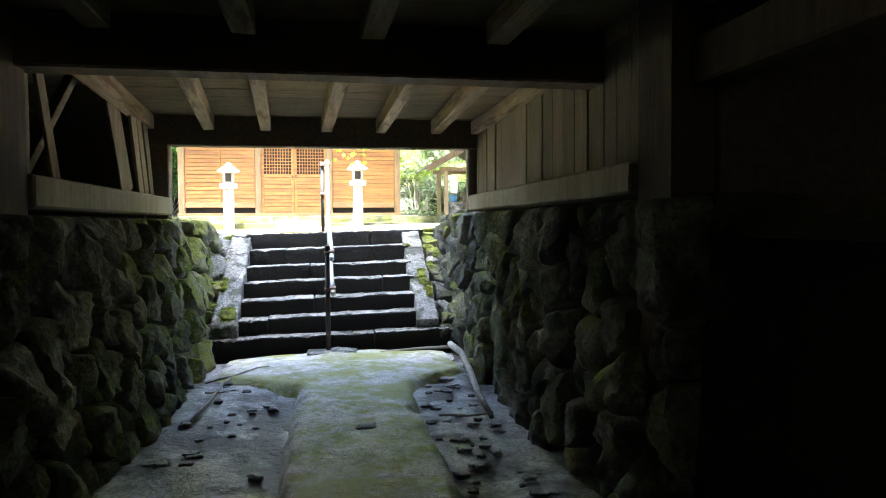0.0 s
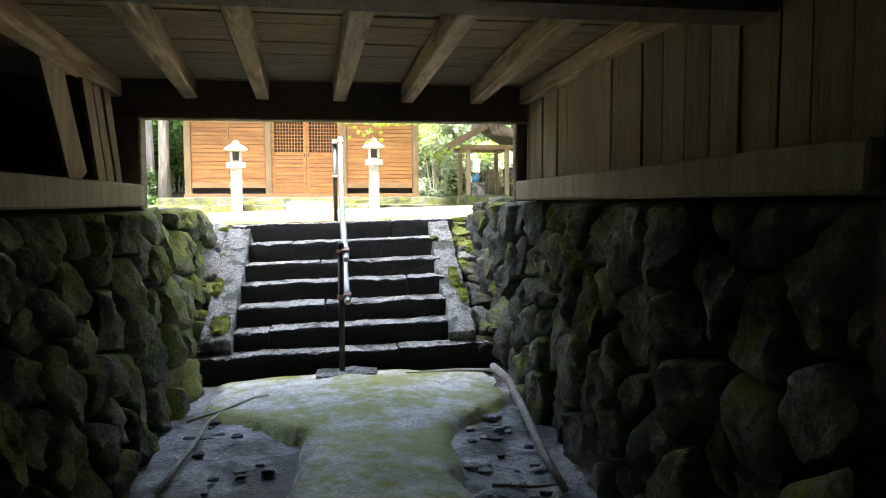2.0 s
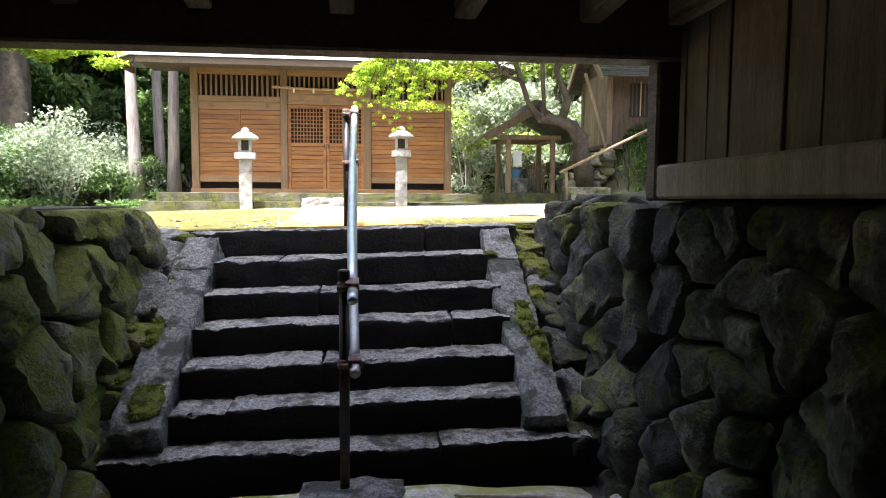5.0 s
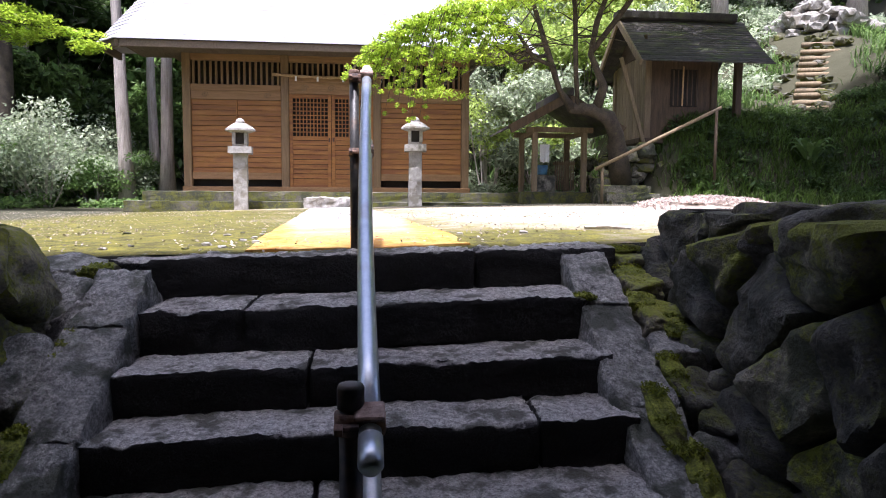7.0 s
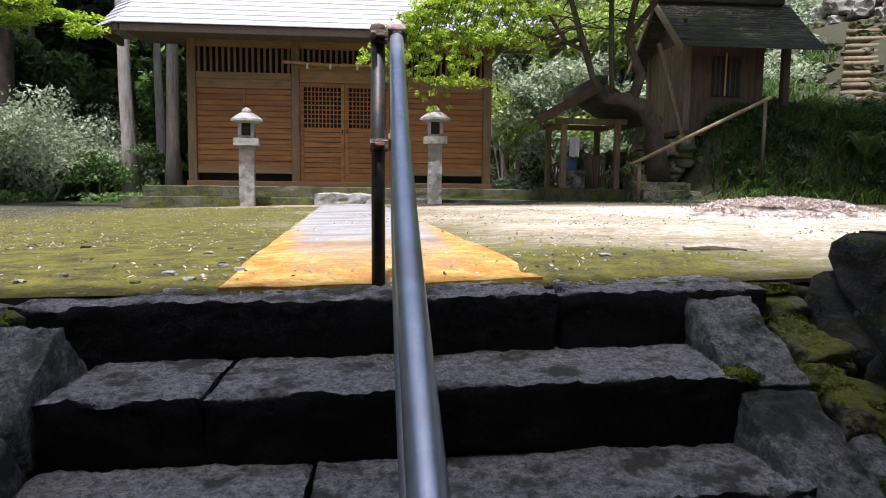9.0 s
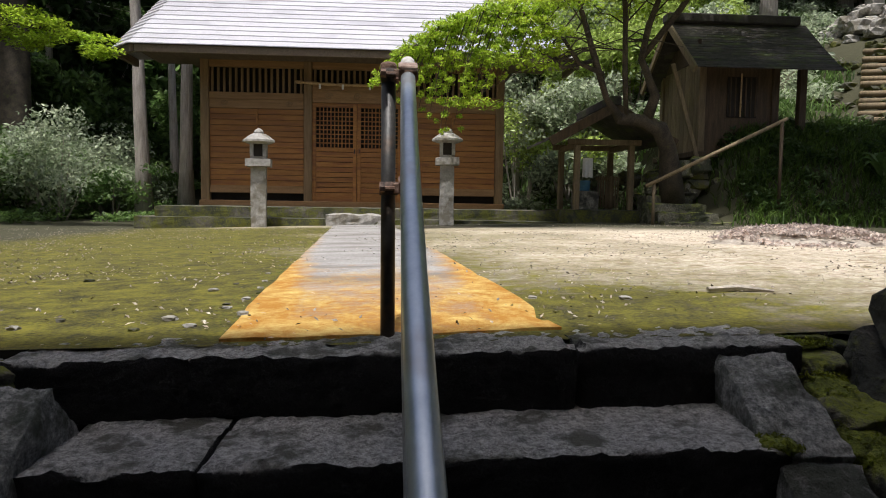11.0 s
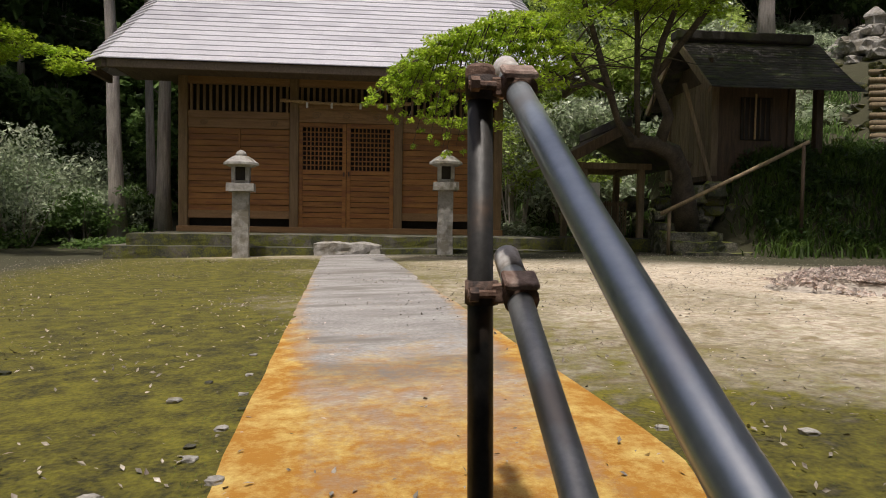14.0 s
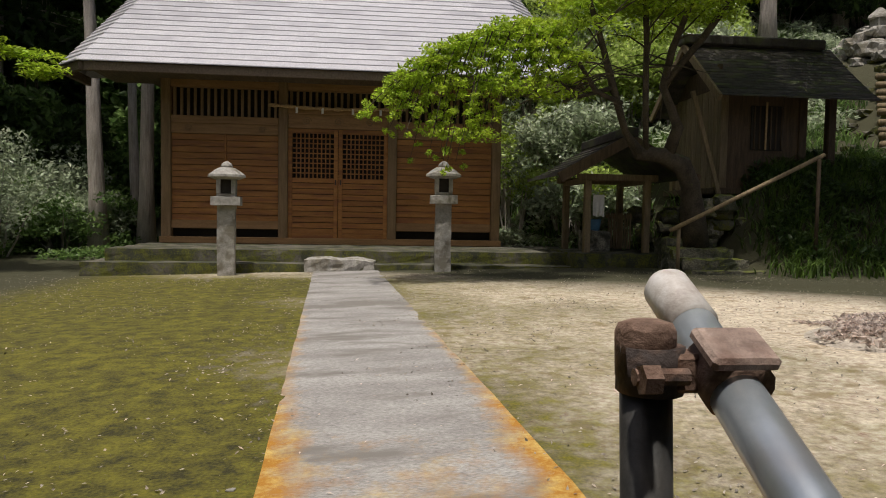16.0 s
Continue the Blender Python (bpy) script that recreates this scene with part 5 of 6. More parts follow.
for k in range(4):
    part("step_block", rough_block((5.3, 19.2 + 0.35 * k, 1.2), (6.6 - 0.1 * k, 19.7 + 0.35 * k, 1.5 + 0.17 * k), 120 + k, 0.04), M_STONE_MOSSY, bs)

# stair of logs and cairn on the far hillside
ls = thing("hillside_log_steps", "log steps climbing the far hillside", "steps")
for k in range(11):
    f = k / 10
    x, yy = 12.0 + 2.1 * f, 22.7 + 2.9 * f
    z = ground_z(x, yy)
    part("log", tube(bmesh.new(), [(x - 0.55, yy + 0.1, z + 0.07), (x + 0.55, yy - 0.1, z + 0.09)], 0.085, 8), M_SHED_MID, ls, smooth=True)
cairn = thing("stone_cairn", "heap of pale boulders on the hillside", "cairn")
for k in range(60):
    bm = bmesh.new()
    u, v = R.gauss(0, 0.75), R.gauss(0, 0.6)
    x, yy = 15.9 + u - 0.2 * v, 28.2 + v
    rock(bm, (x, yy, ground_z(x, yy) + R.uniform(0, 0.9) * max(0, 1.1 - abs(u) * 0.6)), (R.uniform(0.18, 0.38), R.uniform(0.18, 0.35), R.uniform(0.13, 0.26)), 300 + k, 2)
    part("stone", bm, M_LANTERN, cairn)
scree = thing("hillside_stones", "pale loose stones beside the log steps", "stones")
for k in range(46):
    bm = bmesh.new()
    f = R.random()
    x, yy = 12.0 + 3.6 * f + R.gauss(0, 0.7), 22.9 + 5.0 * f + R.gauss(0, 0.4)
    rock(bm, (x, yy, ground_z(x, yy) + 0.03), (R.uniform(0.1, 0.25), R.uniform(0.1, 0.25), R.uniform(0.07, 0.15)), 380 + k, 2)
    part("stone", bm, M_PLAT, scree)
mini = thing("small_stone_shrine", "tiny pale stone shrine on top of the cairn", "stone shrine")
mx, my = 15.8, 28.5
mz = ground_z(mx, my) + 0.75
part("body", block((mx - 0.2, my - 0.2, mz - 0.5), (mx + 0.2, my + 0.2, mz + 0.45), 0.01), M_LANTERN, mini)
part("roof", lathe(bmesh.new(), [(0.42, mz + 0.45), (0.4, mz + 0.52), (0.06, mz + 0.8)], 4, (mx, my, 0)), M_LANTERN, mini)


# ---- trees ----
def wander(a, b, n, amp, seed):
    rr = random.Random(seed)
    a, b = Vector(a), Vector(b)
    return [a + (b - a) * (k / n) + (Vector((rr.uniform(-1, 1), rr.uniform(-1, 1), rr.uniform(-0.6, 0.6))) * amp * (0 < k) * (k / n)) for k in range(n + 1)]


def trunk_tree(x, y, h, r, lean, seed, label, crown=True, mat_leaf=None, crown_lo=0.5, n_leaf=4000, bark=None):
    rr = random.Random(seed)
    z = ground_z(x, y)
    t = thing("cedar_tree", label, "tree", "cedar trees round the court", at=(0, 0, 0))
    top = (x + lean[0], y + lean[1], z + h)
    pts = wander((x, y, z - 0.1), top, 9, r * 0.35, seed)
    part("trunk", tube(bmesh.new(), pts, [r * (1.35 if k == 0 else 1.0 - 0.8 * k / 9) for k in range(10)], 12), bark or M_BARK, t, "straight grey-brown fissured trunk", True)
    if crown:
        bm = bmesh.new()
        cl = []
        for k in range(26):
            f = crown_lo + (1 - crown_lo) * rr.random()
            base = Vector((x, y, z)) + Vector((lean[0], lean[1], h)) * f
            a, ln = rr.uniform(0, 6.28), (1.25 - f) * h * 0.22 + 0.6
            tip = base + Vector((math.cos(a) * ln, math.sin(a) * ln, -0.15 * ln))
            tube(bm, [base, (base + tip) / 2 + Vector((0, 0, 0.1)), tip], [r * 0.22, r * 0.14, r * 0.05], 5)
            for q in (0.45, 0.75, 1.0):
                c = base + (tip - base) * q
                cl.append((c.x, c.y, c.z, 0.55, 0.55, 0.28))
        tagged(part("branches", bm, M_BARK, t), kind="stuff")
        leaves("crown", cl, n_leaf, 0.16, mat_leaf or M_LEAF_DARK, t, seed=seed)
    return t


trunk_tree(-7.07, 27.0, 15, 0.22, (-0.55, 0.3), 11, "slim pale cedar trunk leaning a little", crown_lo=0.55)
trunk_tree(-6.05, 27.5, 16, 0.21, (0.1, 0.3), 12, "tall pale cedar trunk beside the hall", crown_lo=0.55)
trunk_tree(-7.0, 29.5, 16, 0.15, (-0.4, 0.3), 13, "slim cedar trunk behind the hall corner", crown_lo=0.5)
trunk_tree(-11.35, 28, 17, 0.55, (0.3, 0.4), 14, "dark mossy cedar trunk at the court edge", crown_lo=0.5, bark=M_MAPLE_BARK)
# cedars added out of view, the right-hand ones dense to shade the bank
for k, (x, y) in enumerate(((9.5, 15.5), (12.5, 17.0), (14.5, 13.5), (11.0, 11.5), (17.0, 18.5), (-13.5, 15.0), (-15, 20))):
    trunk_tree(x, y, 17, 0.3, (0.3, 0.6), 400 + k, "tall cedar added out of view for its shade", crown_lo=0.42, n_leaf=16000 if x > 0 else 5000)
trunk_tree(18.2, 29.6, 17, 0.32, (0.2, 0.2), 407, "thick cedar trunk above the cairn", crown_lo=0.5)
trunk_tree(13.6, 31.0, 17, 0.3, (0.2, 0.2), 408, "thick cedar trunk on the hillside", crown_lo=0.5)
rr = random.Random(5)
n_t = 0
for k in range(400):
    x, y = rr.uniform(-30, 30), rr.uniform(14, 46)
    if (-10 < x < 15 and y < 31) or (-16 < x < 18 and y < 23) or (abs(x) < 8.5 and y < 29) or (8 < x < 20 and y < 33) or (1 < x < 11 and y < 37):
        continue
    trunk_tree(x, y, rr.uniform(13, 20), rr.uniform(0.16, 0.36), (rr.uniform(-0.6, 0.6), rr.uniform(-0.4, 0.4)), 500 + k, "tall forest cedar with a dark crown", True, None, rr.choice((0.4, 0.5)))
    n_t += 1
    if n_t > 46:
        break


def shrub(x, y, r, h, n, seed, material, label, size=0.09, low=0.3):
    rr = random.Random(seed)
    z = ground_z(x, y)
    t = thing("shrub", label, "shrub", "shrubs round the court", at=(0, 0, 0))
    bm = bmesh.new()
    cl = []
    for k in range(11):
        a, d = rr.uniform(0, 6.28), r * math.sqrt(rr.random())
        tip = Vector((x + math.cos(a) * d, y + math.sin(a) * d, z + h * rr.uniform(low, 1.0)))
        tube(bm, wander((x + 0.2 * math.cos(a), y + 0.2 * math.sin(a), z - 0.05), tip, 4, 0.08, seed + k), [0.03, 0.024, 0.018, 0.012, 0.006], 5)
        for q in range(4):
            c = tip + Vector((rr.gauss(0, 0.35 * r), rr.gauss(0, 0.35 * r), rr.gauss(0, 0.12 * h)))
            cl.append((c.x, c.y, max(z + 0.1, c.z), 0.36 * r + 0.1, 0.36 * r + 0.1, 0.13 * h + 0.05))
    tagged(part("stems", bm, M_BARK, t), kind="stuff")
    leaves("foliage", cl, n, size, material, t, seed=seed, flat=1.1)
    return t


rr = random.Random(21)
for k in range(24):
    x, y = rr.uniform(-14, -7.2), rr.uniform(24.0, 30)
    pale = k % 5 < 2
    shrub(x, y, rr.uniform(0.8, 1.4), rr.uniform(0.9, 2.7), 5200, 700 + k, M_LEAF_PALE if pale else M_LEAF_FOREST, "pale broad-leaved shrub at the woodland edge" if pale else "leafy green shrub at the woodland edge", 0.065)
for k in range(40):
    f = (k + rr.random()) / 40
    x, y = rr.uniform(4.2, 9.8), 24.2 + 8.5 * f
    if y < 28.5:
        x = max(x, 5.1 + 0.5 * rr.random())
    # the leaf colours here hold the sunlight on this rise
    shrub(x, y, rr.uniform(0.7, 1.2), 1.0 + 4.6 * f + rr.uniform(-0.2, 0.5), 3000, 740 + k, M_LEAF_BRIGHT if k % 3 else M_LEAF_PALE, "green shrub with sunlit leaf colour on the rise behind the pavilion", 0.085, 0.62)
for k in range(34):
    x, y = rr.uniform(-26, 26), rr.uniform(31, 40)
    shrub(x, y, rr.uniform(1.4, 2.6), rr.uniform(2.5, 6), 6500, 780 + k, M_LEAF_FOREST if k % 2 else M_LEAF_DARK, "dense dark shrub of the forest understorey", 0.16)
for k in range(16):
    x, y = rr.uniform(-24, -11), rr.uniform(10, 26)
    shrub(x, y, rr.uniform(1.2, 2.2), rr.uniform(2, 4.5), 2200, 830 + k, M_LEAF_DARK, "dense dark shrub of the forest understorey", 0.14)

# high foliage of the forest behind
for k in range(44):
    x, y = -34 + 68 * (k + rr.random()) / 44, rr.uniform(38, 48)
    shrub(x, y, rr.uniform(2.4, 3.6), rr.uniform(9, 15), 5200, 1200 + k, M_LEAF_FOREST if k % 3 else M_LEAF_DARK, "tall leafy tree of the forest behind", 0.32)

# maple over the court
maple = thing("maple_tree", "old leaning maple with bright fresh leaves", "tree")
limbs = [
    ([(5.85, 20.3, 1.9), (5.75, 20.15, 2.5), (5.68, 20.1, 2.95), (5.45, 20.0, 3.3), (5.05, 19.9, 3.48), (4.5, 19.8, 3.45)], [0.26, 0.21, 0.19, 0.17, 0.14, 0.1]),
    ([(5.15, 19.9, 3.45), (5.25, 19.8, 3.9), (4.95, 19.7, 4.6), (5.0, 19.5, 5.2), (5.2, 19.3, 5.9), (5.0, 19.1, 7.0)], [0.1, 0.085, 0.07, 0.055, 0.04, 0.015]),
    ([(4.55, 19.8, 3.45), (4.25, 19.6, 3.8), (3.95, 19.4, 4.5), (3.65, 19.2, 5.2), (3.3, 19.0, 5.9), (2.9, 18.8, 6.6)], [0.09, 0.08, 0.065, 0.05, 0.035, 0.015]),
    ([(4.1, 19.5, 4.2), (3.6, 19.3, 4.35), (3.2, 18.9, 4.75), (2.5, 18.5, 5.0), (1.7, 18.2, 4.95)], [0.05, 0.045, 0.035, 0.025, 0.01]),
    ([(4.7, 19.8, 3.5), (4.55, 19.6, 4.3), (4.5, 19.4, 5.4), (4.2, 19.2, 6.8)], [0.06, 0.05, 0.04, 0.015]),
    # this limb and the next carry the canopy added for shade
    ([(4.95, 19.7, 4.6), (5.5, 19.4, 5.4), (6.0, 19.0, 6.3), (7.4, 19.3, 7.1), (9.2, 19.8, 7.6)], [0.06, 0.055, 0.045, 0.035, 0.015]),
    ([(6.0, 19.0, 6.3), (6.6, 18.6, 7.0), (7.6, 20.8, 7.6)], [0.04, 0.03, 0.012]),
    ([(3.95, 19.4, 4.5), (3.3, 19.2, 4.3), (2.9, 19.1, 4.5)], [0.04, 0.03, 0.012]),
]
bark = bmesh.new()
for pts, rad in limbs:
    tube(bark, pts, rad, 9)
for v in bark.verts:
    v.co += Vector((noise.noise(v.co * 3.5), noise.noise(v.co * 3.5 + Vector((7, 0, 0))), noise.noise(v.co * 3.5 + Vector((0, 7, 0))))) * 0.07
part("trunk", bark, M_MAPLE_BARK, maple, "gnarled mossy leaning trunk", True)
rr = random.Random(9)
cl, tw = [], bmesh.new()
for li, (pts, rad) in enumerate(limbs[1:]):
    for k in range(4 if li == 2 else 13):
        f = rr.uniform(0.4, 1.0) * (len(pts) - 1)
        i = min(int(f), len(pts) - 2)
        p = Vector(pts[i]) + (Vector(pts[i + 1]) - Vector(pts[i])) * (f - i)
        q = p + Vector((rr.gauss(0, 0.7), rr.gauss(0, 0.7), rr.gauss(0.1, 0.4)))
        tube(tw, [p, (p + q) / 2 + Vector((0, 0, 0.08)), q], [0.018, 0.012, 0.005], 5)
        for _ in range(3):
            c = q + Vector((rr.gauss(0, 0.25), rr.gauss(0, 0.25), rr.gauss(-0.05, 0.15)))
            if c.x > 3.4 and c.z < 5.6:
                c.z = 5.6 + rr.random()
            cl.append((c.x, c.y, c.z, 0.42, 0.42, 0.09))
# high canopy added out of view to shade the side shrine
for k in range(80):
    x, y = rr.uniform(4.6, 10.0), rr.uniform(17.8, 21.8)
    cl.append((x, y, 6.6 + 0.12 * (x - 4.6) + rr.uniform(0, 1.3), 0.75, 0.75, 0.16))
# drooping sprays that hang before the hall
sp = []
HEAD = ((0.55, 4.3), (0.9, 4.6), (1.3, 4.85), (1.8, 5.05), (2.4, 5.15), (3.0, 5.05))
HEM = ((-0.2, 3.72), (0.4, 3.55), (0.85, 2.85), (1.3, 3.15), (1.75, 3.6), (2.5, 4.2))
for k in range(46):
    u = 5 * (k + rr.random()) / 46
    i, f = min(int(u), 4), u - min(int(u), 4)
    (x0, z0), (x1, z1) = ([p[i][c] + (p[i + 1][c] - p[i][c]) * f for c in (0, 1)] for p in (HEAD, HEM))
    cut = rr.choice((0.45, 0.65, 0.85, 1.0, 1.0))
    x1, z1 = x0 + (x1 - x0) * cut, z0 + (z1 - z0) * cut
    y0 = 18.6 + rr.uniform(-0.6, 0.5)
    pts = [(x0 + (x1 - x0) * q, y0 - 0.25 * q, z0 + (z1 - z0) * q ** 1.35) for q in (0, 0.35, 0.7, 1)]
    tube(tw, pts, [0.012, 0.009, 0.006, 0.003], 5)
    for j in range(12):
        q = j / 11
        sp.append((x0 + (x1 - x0) * q + rr.gauss(0, 0.06), y0 - 0.25 * q + rr.gauss(0, 0.1), z0 + (z1 - z0) * q ** 1.35 + rr.gauss(0, 0.04), 0.14 - 0.08 * q, 0.15, 0.045))
leaves("spray", sp, 22000, 0.031, M_LEAF_MAPLE, maple, seed=14, flat=0.6)
tagged(part("twigs", tw, M_MAPLE_BARK, maple), kind="stuff")
leaves("crown", cl, 64000, 0.042, M_LEAF_MAPLE, maple, seed=3, flat=0.5)

# leafy branch that reaches in beside the hall corner
lm = thing("maple_tree", "young maple reaching bright leaves past the eave", "tree")
bm = bmesh.new()
mz = ground_z(-10.2, 20.5)
tube(bm, [(-10.2, 20.5, mz - 0.1), (-10.0, 20.7, 2.6), (-9.4, 20.9, 4.0), (-8.6, 21.1, 5.0)], [0.13, 0.11, 0.09, 0.06], 9)
tube(bm, [(-8.6, 21.1, 5.0), (-7.4, 21.3, 5.3), (-6.3, 21.5, 5.1), (-5.4, 21.5, 4.75)], [0.05, 0.035, 0.02, 0.006], 6)
tube(bm, [(-8.6, 21.1, 5.0), (-8.4, 21.2, 6.0), (-8.0, 21.4, 7.2)], [0.06, 0.04, 0.015], 6)
part("trunk", bm, M_MAPLE_BARK, lm, "slender forked trunk", True)
rr = random.Random(33)
cl = []
for k in range(46):
    f = rr.random()
    cl.append((-8.9 + 3.5 * f, 21.3 + rr.gauss(0, 0.35), 5.35 - 0.6 * f * f + rr.gauss(0, 0.16), 0.4 * (1.1 - 0.5 * f), 0.4, 0.08))
for k in range(40):
    cl.append((-8.3 + rr.gauss(0, 0.9), 21.4 + rr.gauss(0, 0.6), 6.6 + rr.gauss(0, 0.5), 0.5, 0.5, 0.1))
leaves("crown", cl, 11000, 0.055, M_LEAF_MAPLE, lm, seed=8, flat=0.35)

# ---- bank and court details ----
def blades(name, pts, n, h, material, seed, label, spread=0.25):
    """Arching grass blades scattered round points of the ground."""
    g = random.Random(seed)
    verts, faces = [], []
    for _ in range(n):
        p = g.choice(pts)
        x, y = p[0] + g.gauss(0, spread), p[1] + g.gauss(0, spread)
        z = ground_z(x, y) - 0.01
        a, hh, w = g.uniform(0, 6.28), h * g.uniform(0.5, 1.3), h * 0.05
        dx, dy = math.cos(a), math.sin(a)
        i = len(verts)
        for f, lean, ww in ((0, 0, 1.0), (0.6, 0.22, 0.8), (1.0, 0.75, 0.1)):
            cx, cy, cz = x + dx * lean * hh, y + dy * lean * hh, z + hh * (f - 0.28 * lean * lean)
            verts += [(cx - dy * w * ww, cy + dx * w * ww, cz), (cx + dy * w * ww, cy - dx * w * ww, cz)]
        faces += [(i, i + 1, i + 3, i + 2), (i + 2, i + 3, i + 5, i + 4)]
    me = bpy.data.meshes.new(name)
    me.from_pydata(verts, [], faces)
    me.materials.append(material)
    return tagged(new(name, me), label, "grass", kind="stuff")


rr = random.Random(41)
pts = [(rr.uniform(7.0, 16), rr.uniform(18.8, 22)) for _ in range(260)]
blades("bank_grass", pts, 15000, 0.3, M_GRASS, 42, "long rough grass covering the bank")
pts = [(rr.uniform(4, 18), rr.uniform(22, 34)) for _ in range(300)]
pts = [p for p in pts if abs((p[0] - 12) - 0.72 * (p[1] - 22.7)) > 1.3]
blades("hillside_grass", pts, 12000, 0.4, M_LEAF_FOREST, 43, "low green growth on the hillside")
cl = []
for k in range(240):
    x, y = rr.uniform(7.2, 16), rr.uniform(19.2, 22.5)
    cl.append((x, y, ground_z(x, y) + 0.12, 0.3, 0.3, 0.14))
tagged(leaves("bank_undergrowth", cl, 16000, 0.06, M_LEAF_DARK, seed=44), "small leafy weeds growing over the bank", "undergrowth", kind="stuff")
cl = []
for k in range(300):
    x, y = rr.uniform(3, 20), rr.uniform(23.5, 36)
    if abs((x - 12) - 0.72 * (y - 22.7)) < 1.8:
        continue
    cl.append((x, y, ground_z(x, y) + 0.25, 0.6, 0.6, 0.3))
tagged(leaves("hillside_undergrowth", cl, 24000, 0.1, M_LEAF_PALE, seed=45), "pale undergrowth with sunlit leaf colour on the hillside", "undergrowth", kind="stuff")
cl = []
for k in range(200):
    x, y = rr.uniform(-18, -5.5), rr.uniform(22.8, 32)
    cl.append((x, y, ground_z(x, y) + 0.12, 0.5, 0.5, 0.15))
tagged(leaves("woodland_undergrowth", cl, 14000, 0.08, M_LEAF_FOREST, seed=46), "low leafy undergrowth on the woodland floor", "undergrowth", kind="stuff")
# broad-leaved plant on the bank
hosta = thing("broad_leaf_plant", "clump of large glossy green leaves on the bank", "plant")
hx, hy = 9.9, 19.7
hz = ground_z(hx, hy)
for k in range(15):
    a = 2.4 * k
    bm = bmesh.new()
    ln, w = rr.uniform(0.3, 0.45), 0.1
    rows = []
    for q in range(6):
        f = q / 5
        r0 = 0.1 + ln * f
        c = Vector((hx + math.cos(a) * r0, hy + math.sin(a) * r0, hz + 0.25 + 0.28 * math.sin(f * 2.4) + 0.02 * k))
        ww = w * math.sin(math.pi * min(0.97, 0.12 + 0.86 * f))
        s = Vector((-math.sin(a), math.cos(a), 0)) * ww
        rows.append([bm.verts.new(c - s + Vector((0, 0, 0.03))), bm.verts.new(c), bm.verts.new(c + s + Vector((0, 0, 0.03)))])
    for r0, r1 in zip(rows, rows[1:]):
        for q in range(2):
            bm.faces.new((r0[q], r0[q + 1], r1[q + 1], r1[q]))
    part("leaf", bm, M_LEAF_FOREST, hosta, smooth=True)
# heap of swept leaves
heap = thing("leaf_heap", "low heap of swept dry leaves and twigs", "leaf heap")
bm = bmesh.new()
n = 26
g = [[None] * (n + 1) for _ in range(n + 1)]
for j in range(n + 1):
    for i in range(n + 1):
        u, v = 2 * i / n - 1, 2 * j / n - 1
        x, y = 4.35 + 0.95 * u, 13.45 + 0.75 * v
        h = 0.14 * max(0.0, 1 - u * u - v * v) ** 0.8 * (1 + 0.5 * noise.noise(Vector((x * 2, y * 2, 0)))) - 0.02
        g[j][i] = bm.verts.new((x, y, ground_z(x, y) + h))
for j in range(n):
    for i in range(n):
        bm.faces.new((g[j][i], g[j][i + 1], g[j + 1][i + 1], g[j + 1][i]))
part("mound", bm, M_STICK, heap, smooth=True)
cl = []
for k in range(90):
    u, v = rr.gauss(0, 0.4), rr.gauss(0, 0.4)
    x, y = 4.35 + 0.95 * u, 13.45 + 0.75 * v
    cl.append((x, y, ground_z(x, y) + 0.14 * max(0, 1 - u * u - v * v) ** 0.8 + 0.01, 0.16, 0.16, 0.02))
leaves("dry_leaves", cl, 7000, 0.026, M_DEADLEAF, heap, seed=50)
cl = [(rr.uniform(-7, 8), rr.uniform(9.35, 20), 0, 0.5, 0.5, 0.002) for _ in range(420)]
cl = [(x, y, ground_z(x, y) + 0.004, p, q, r) for x, y, _, p, q, r in cl]
tagged(leaves("court_grit", cl, 16000, 0.011, M_GRIT, seed=57, flat=0.5, droop=0.0), "small grit and crumbs on the court", "grit", kind="stuff")
# fallen leaves and crumbs over the court
cl = [(rr.uniform(-7, 8), rr.uniform(9.4, 21), 0, 0.6, 0.6, 0.004) for _ in range(260)]
cl = [(x, y, ground_z(x, y) + 0.008, p, q, r) for x, y, _, p, q, r in cl]
tagged(leaves("fallen_leaves", cl, 3800, 0.011, M_DEADLEAF, seed=51, flat=0.2), "scattered small dry leaves on the court", "leaves", kind="stuff")


def pebble(x, y, s, seed, label="small grey stone lying on the moss", z=None):
    bm = bmesh.new()
    zz = ground_z(x, y) if z is None else z
    rock(bm, (x, y, zz + s * 0.18), (s, s * 0.8, s * 0.4), seed, 2, 0.5)
    t = part("pebble", bm, M_EARTH if "clod" in label else M_LANTERN if seed % 3 else M_PLAT)
    return tagged(t, label, "stone", "loose stones on the ground")


for k, (x, y, s) in enumerate(((-1.35, 10.95, 0.05), (-0.52, 10.44, 0.045), (1.37, 9.85, 0.045), (-0.47, 10.69, 0.03), (-0.34, 9.5, 0.04), (-0.45, 9.62, 0.045), (-0.52, 9.45, 0.035), (-0.2, 9.7, 0.04), (-0.3, 9.85, 0.035),
                               (-0.33, 9.95, 0.03), (-0.28, 10.1, 0.035), (-0.95, 9.5, 0.04), (-0.26, 10.3, 0.03), (-0.3, 10.5, 0.03), (-0.34, 10.8, 0.03), (-0.85, 9.62, 0.03), (-0.4, 11.2, 0.03), (0.99, 9.95, 0.035))):
    pebble(x, y, s * 0.55, 900 + k)
pts = [(-0.22 - 0.07 * (y - 9.3), y) for y in [9.3 + 0.1 * k for k in range(60)]]
blades("path_edge_moss", pts, 2600, 0.017, M_GRASS, 61, "tufts of moss and grass along the path edge", 0.05)
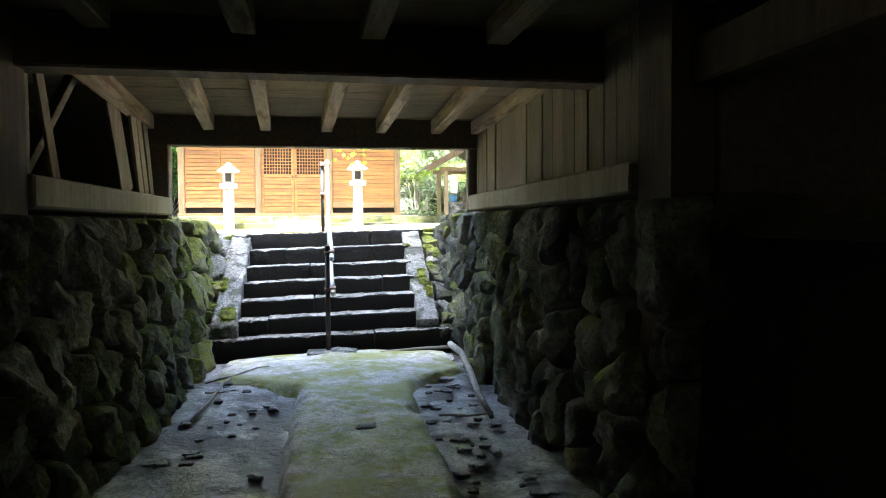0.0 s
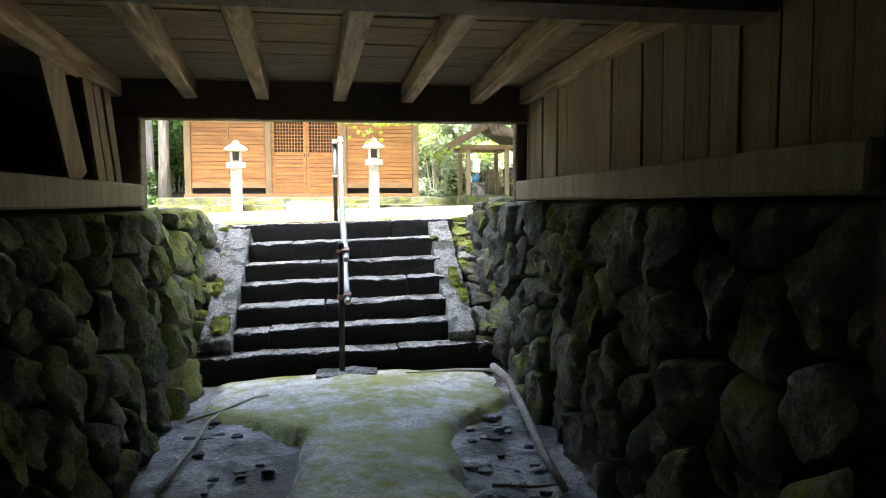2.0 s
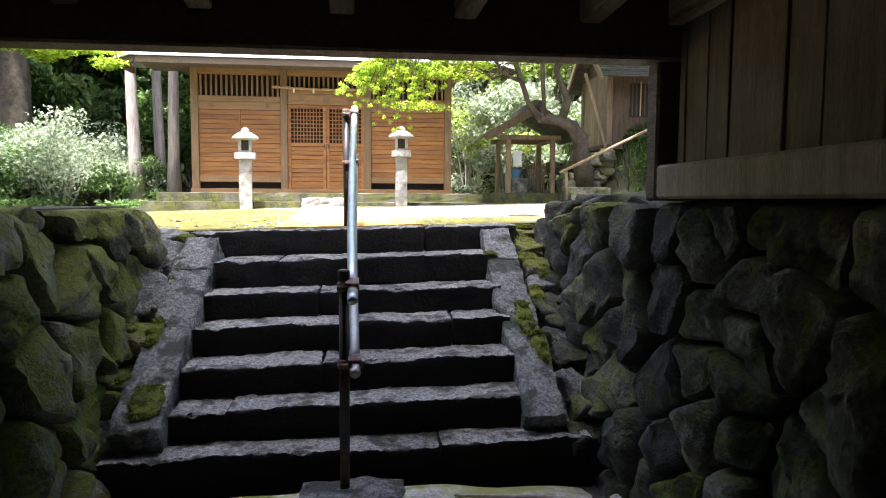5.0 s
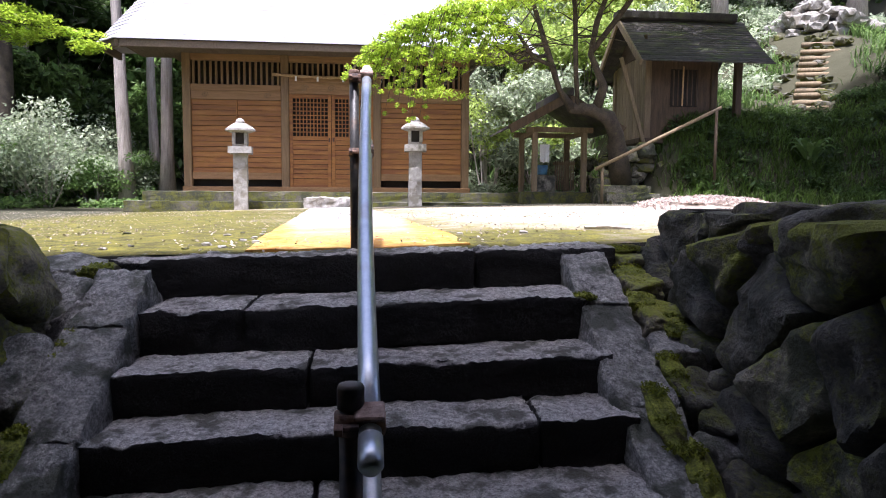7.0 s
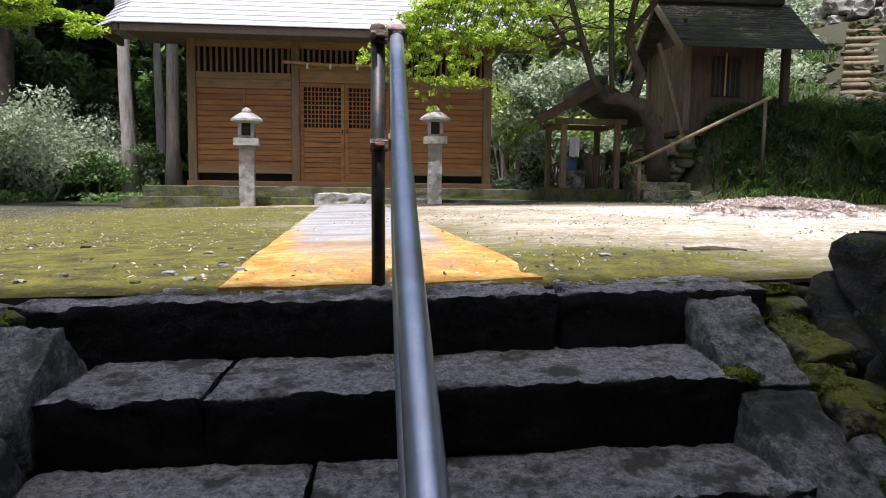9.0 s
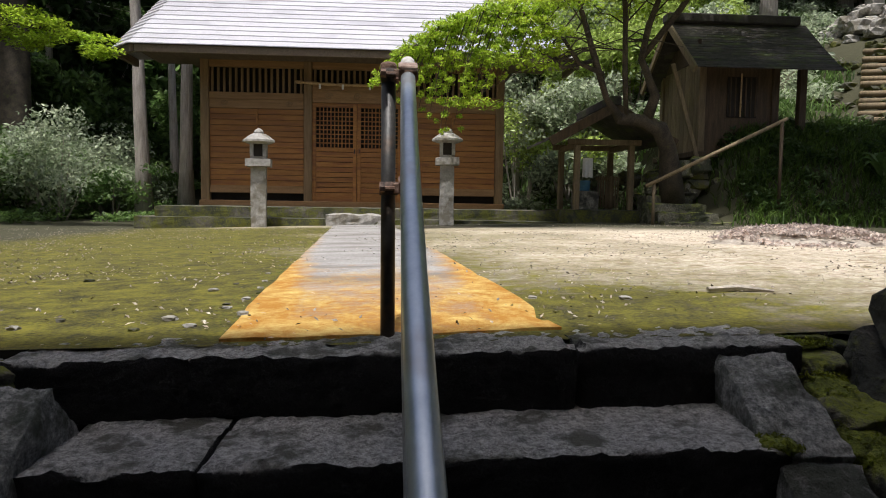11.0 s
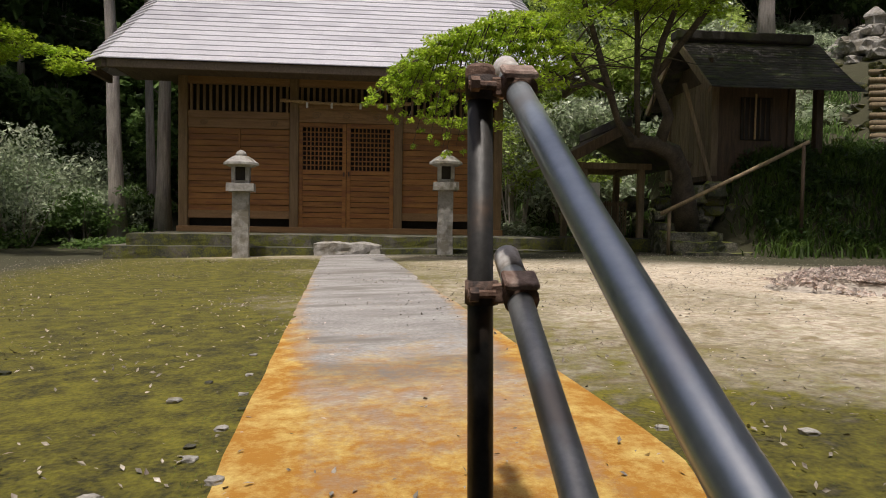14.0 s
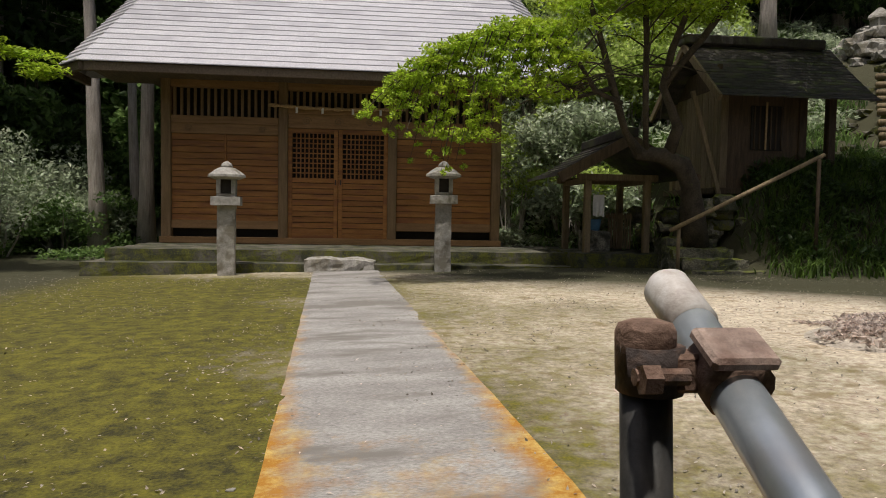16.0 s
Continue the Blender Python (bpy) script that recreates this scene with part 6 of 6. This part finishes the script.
blades("stair_head_moss", [(rr.uniform(-0.7, 1.9), 9.26) for _ in range(60)], 1600, 0.015, M_GRASS, 62, "tufts of moss along the top step", 0.03)
pts = [(rr.uniform(-5.5, 3.0), rr.uniform(9.4, 17)) for _ in range(900)]
pts = [p for p in pts if abs(p[0] - (0.4 - 0.07 * (p[1] - 9.24))) > 0.75]
blades("court_moss", pts, 22000, 0.016, M_GRASS, 63, "short moss and weeds on the court", 0.12)
twig = thing("fallen_twig", "short bleached twig lying on the court", "twig")
part("stem", tube(bmesh.new(), [(1.8, 10.0, 1.39), (1.95, 10.02, 1.395), (2.1, 9.98, 1.385)], [0.012, 0.016, 0.008], 6), M_STICK, twig)

# sticks and crumbs in the passage
log = thing("fallen_branch", "long bare branch lying along the wall foot", "branch")
part("stem", tube(bmesh.new(), [(1.6, 6.75, 0.24), (1.66, 6.5, 0.2), (1.64, 6.0, 0.13), (1.58, 5.4, 0.085), (1.56, 4.9, 0.06)], [0.03, 0.03, 0.028, 0.026, 0.02], 9), M_STICK, log, smooth=True)
part("twig", tube(bmesh.new(), [(1.62, 6.7, 0.22), (1.35, 6.95, 0.17), (0.95, 7.12, 0.12)], [0.016, 0.013, 0.006], 7), M_STICK, log, smooth=True)
for k, (p, q, r0) in enumerate((((-0.5, 5.2, 0.05), (-0.42, 6.5, 0.08), 0.016), ((-0.6, 6.3, 0.06), (-0.1, 6.75, 0.1), 0.012), ((-0.55, 6.0, 0.05), (-0.35, 5.9, 0.07), 0.01), ((1.2, 5.0, 0.06), (1.6, 4.95, 0.06), 0.01))):
    t = thing("dry_stick", "thin dry stick on the passage floor", "stick", "sticks on the floor")
    part("stem", tube(bmesh.new(), wander(p, q, 5, 0.03, 70 + k), [r0, r0, r0 * 0.9, r0 * 0.8, r0 * 0.6, r0 * 0.4], 6), M_STICK, t, smooth=True)
pebble(0.67, 4.62, 0.07, 950, "pale flat chip of stone on the slab", 0.1)
for k in range(90):
    side = k % 3 > 0
    x = rr.uniform(1.12, 1.6) if side else rr.uniform(-0.6, 0.1)
    pebble(x, rr.uniform(3.6, 6.8), rr.uniform(0.015, 0.05), 960 + k, "clod of earth on the passage floor", 0.03)
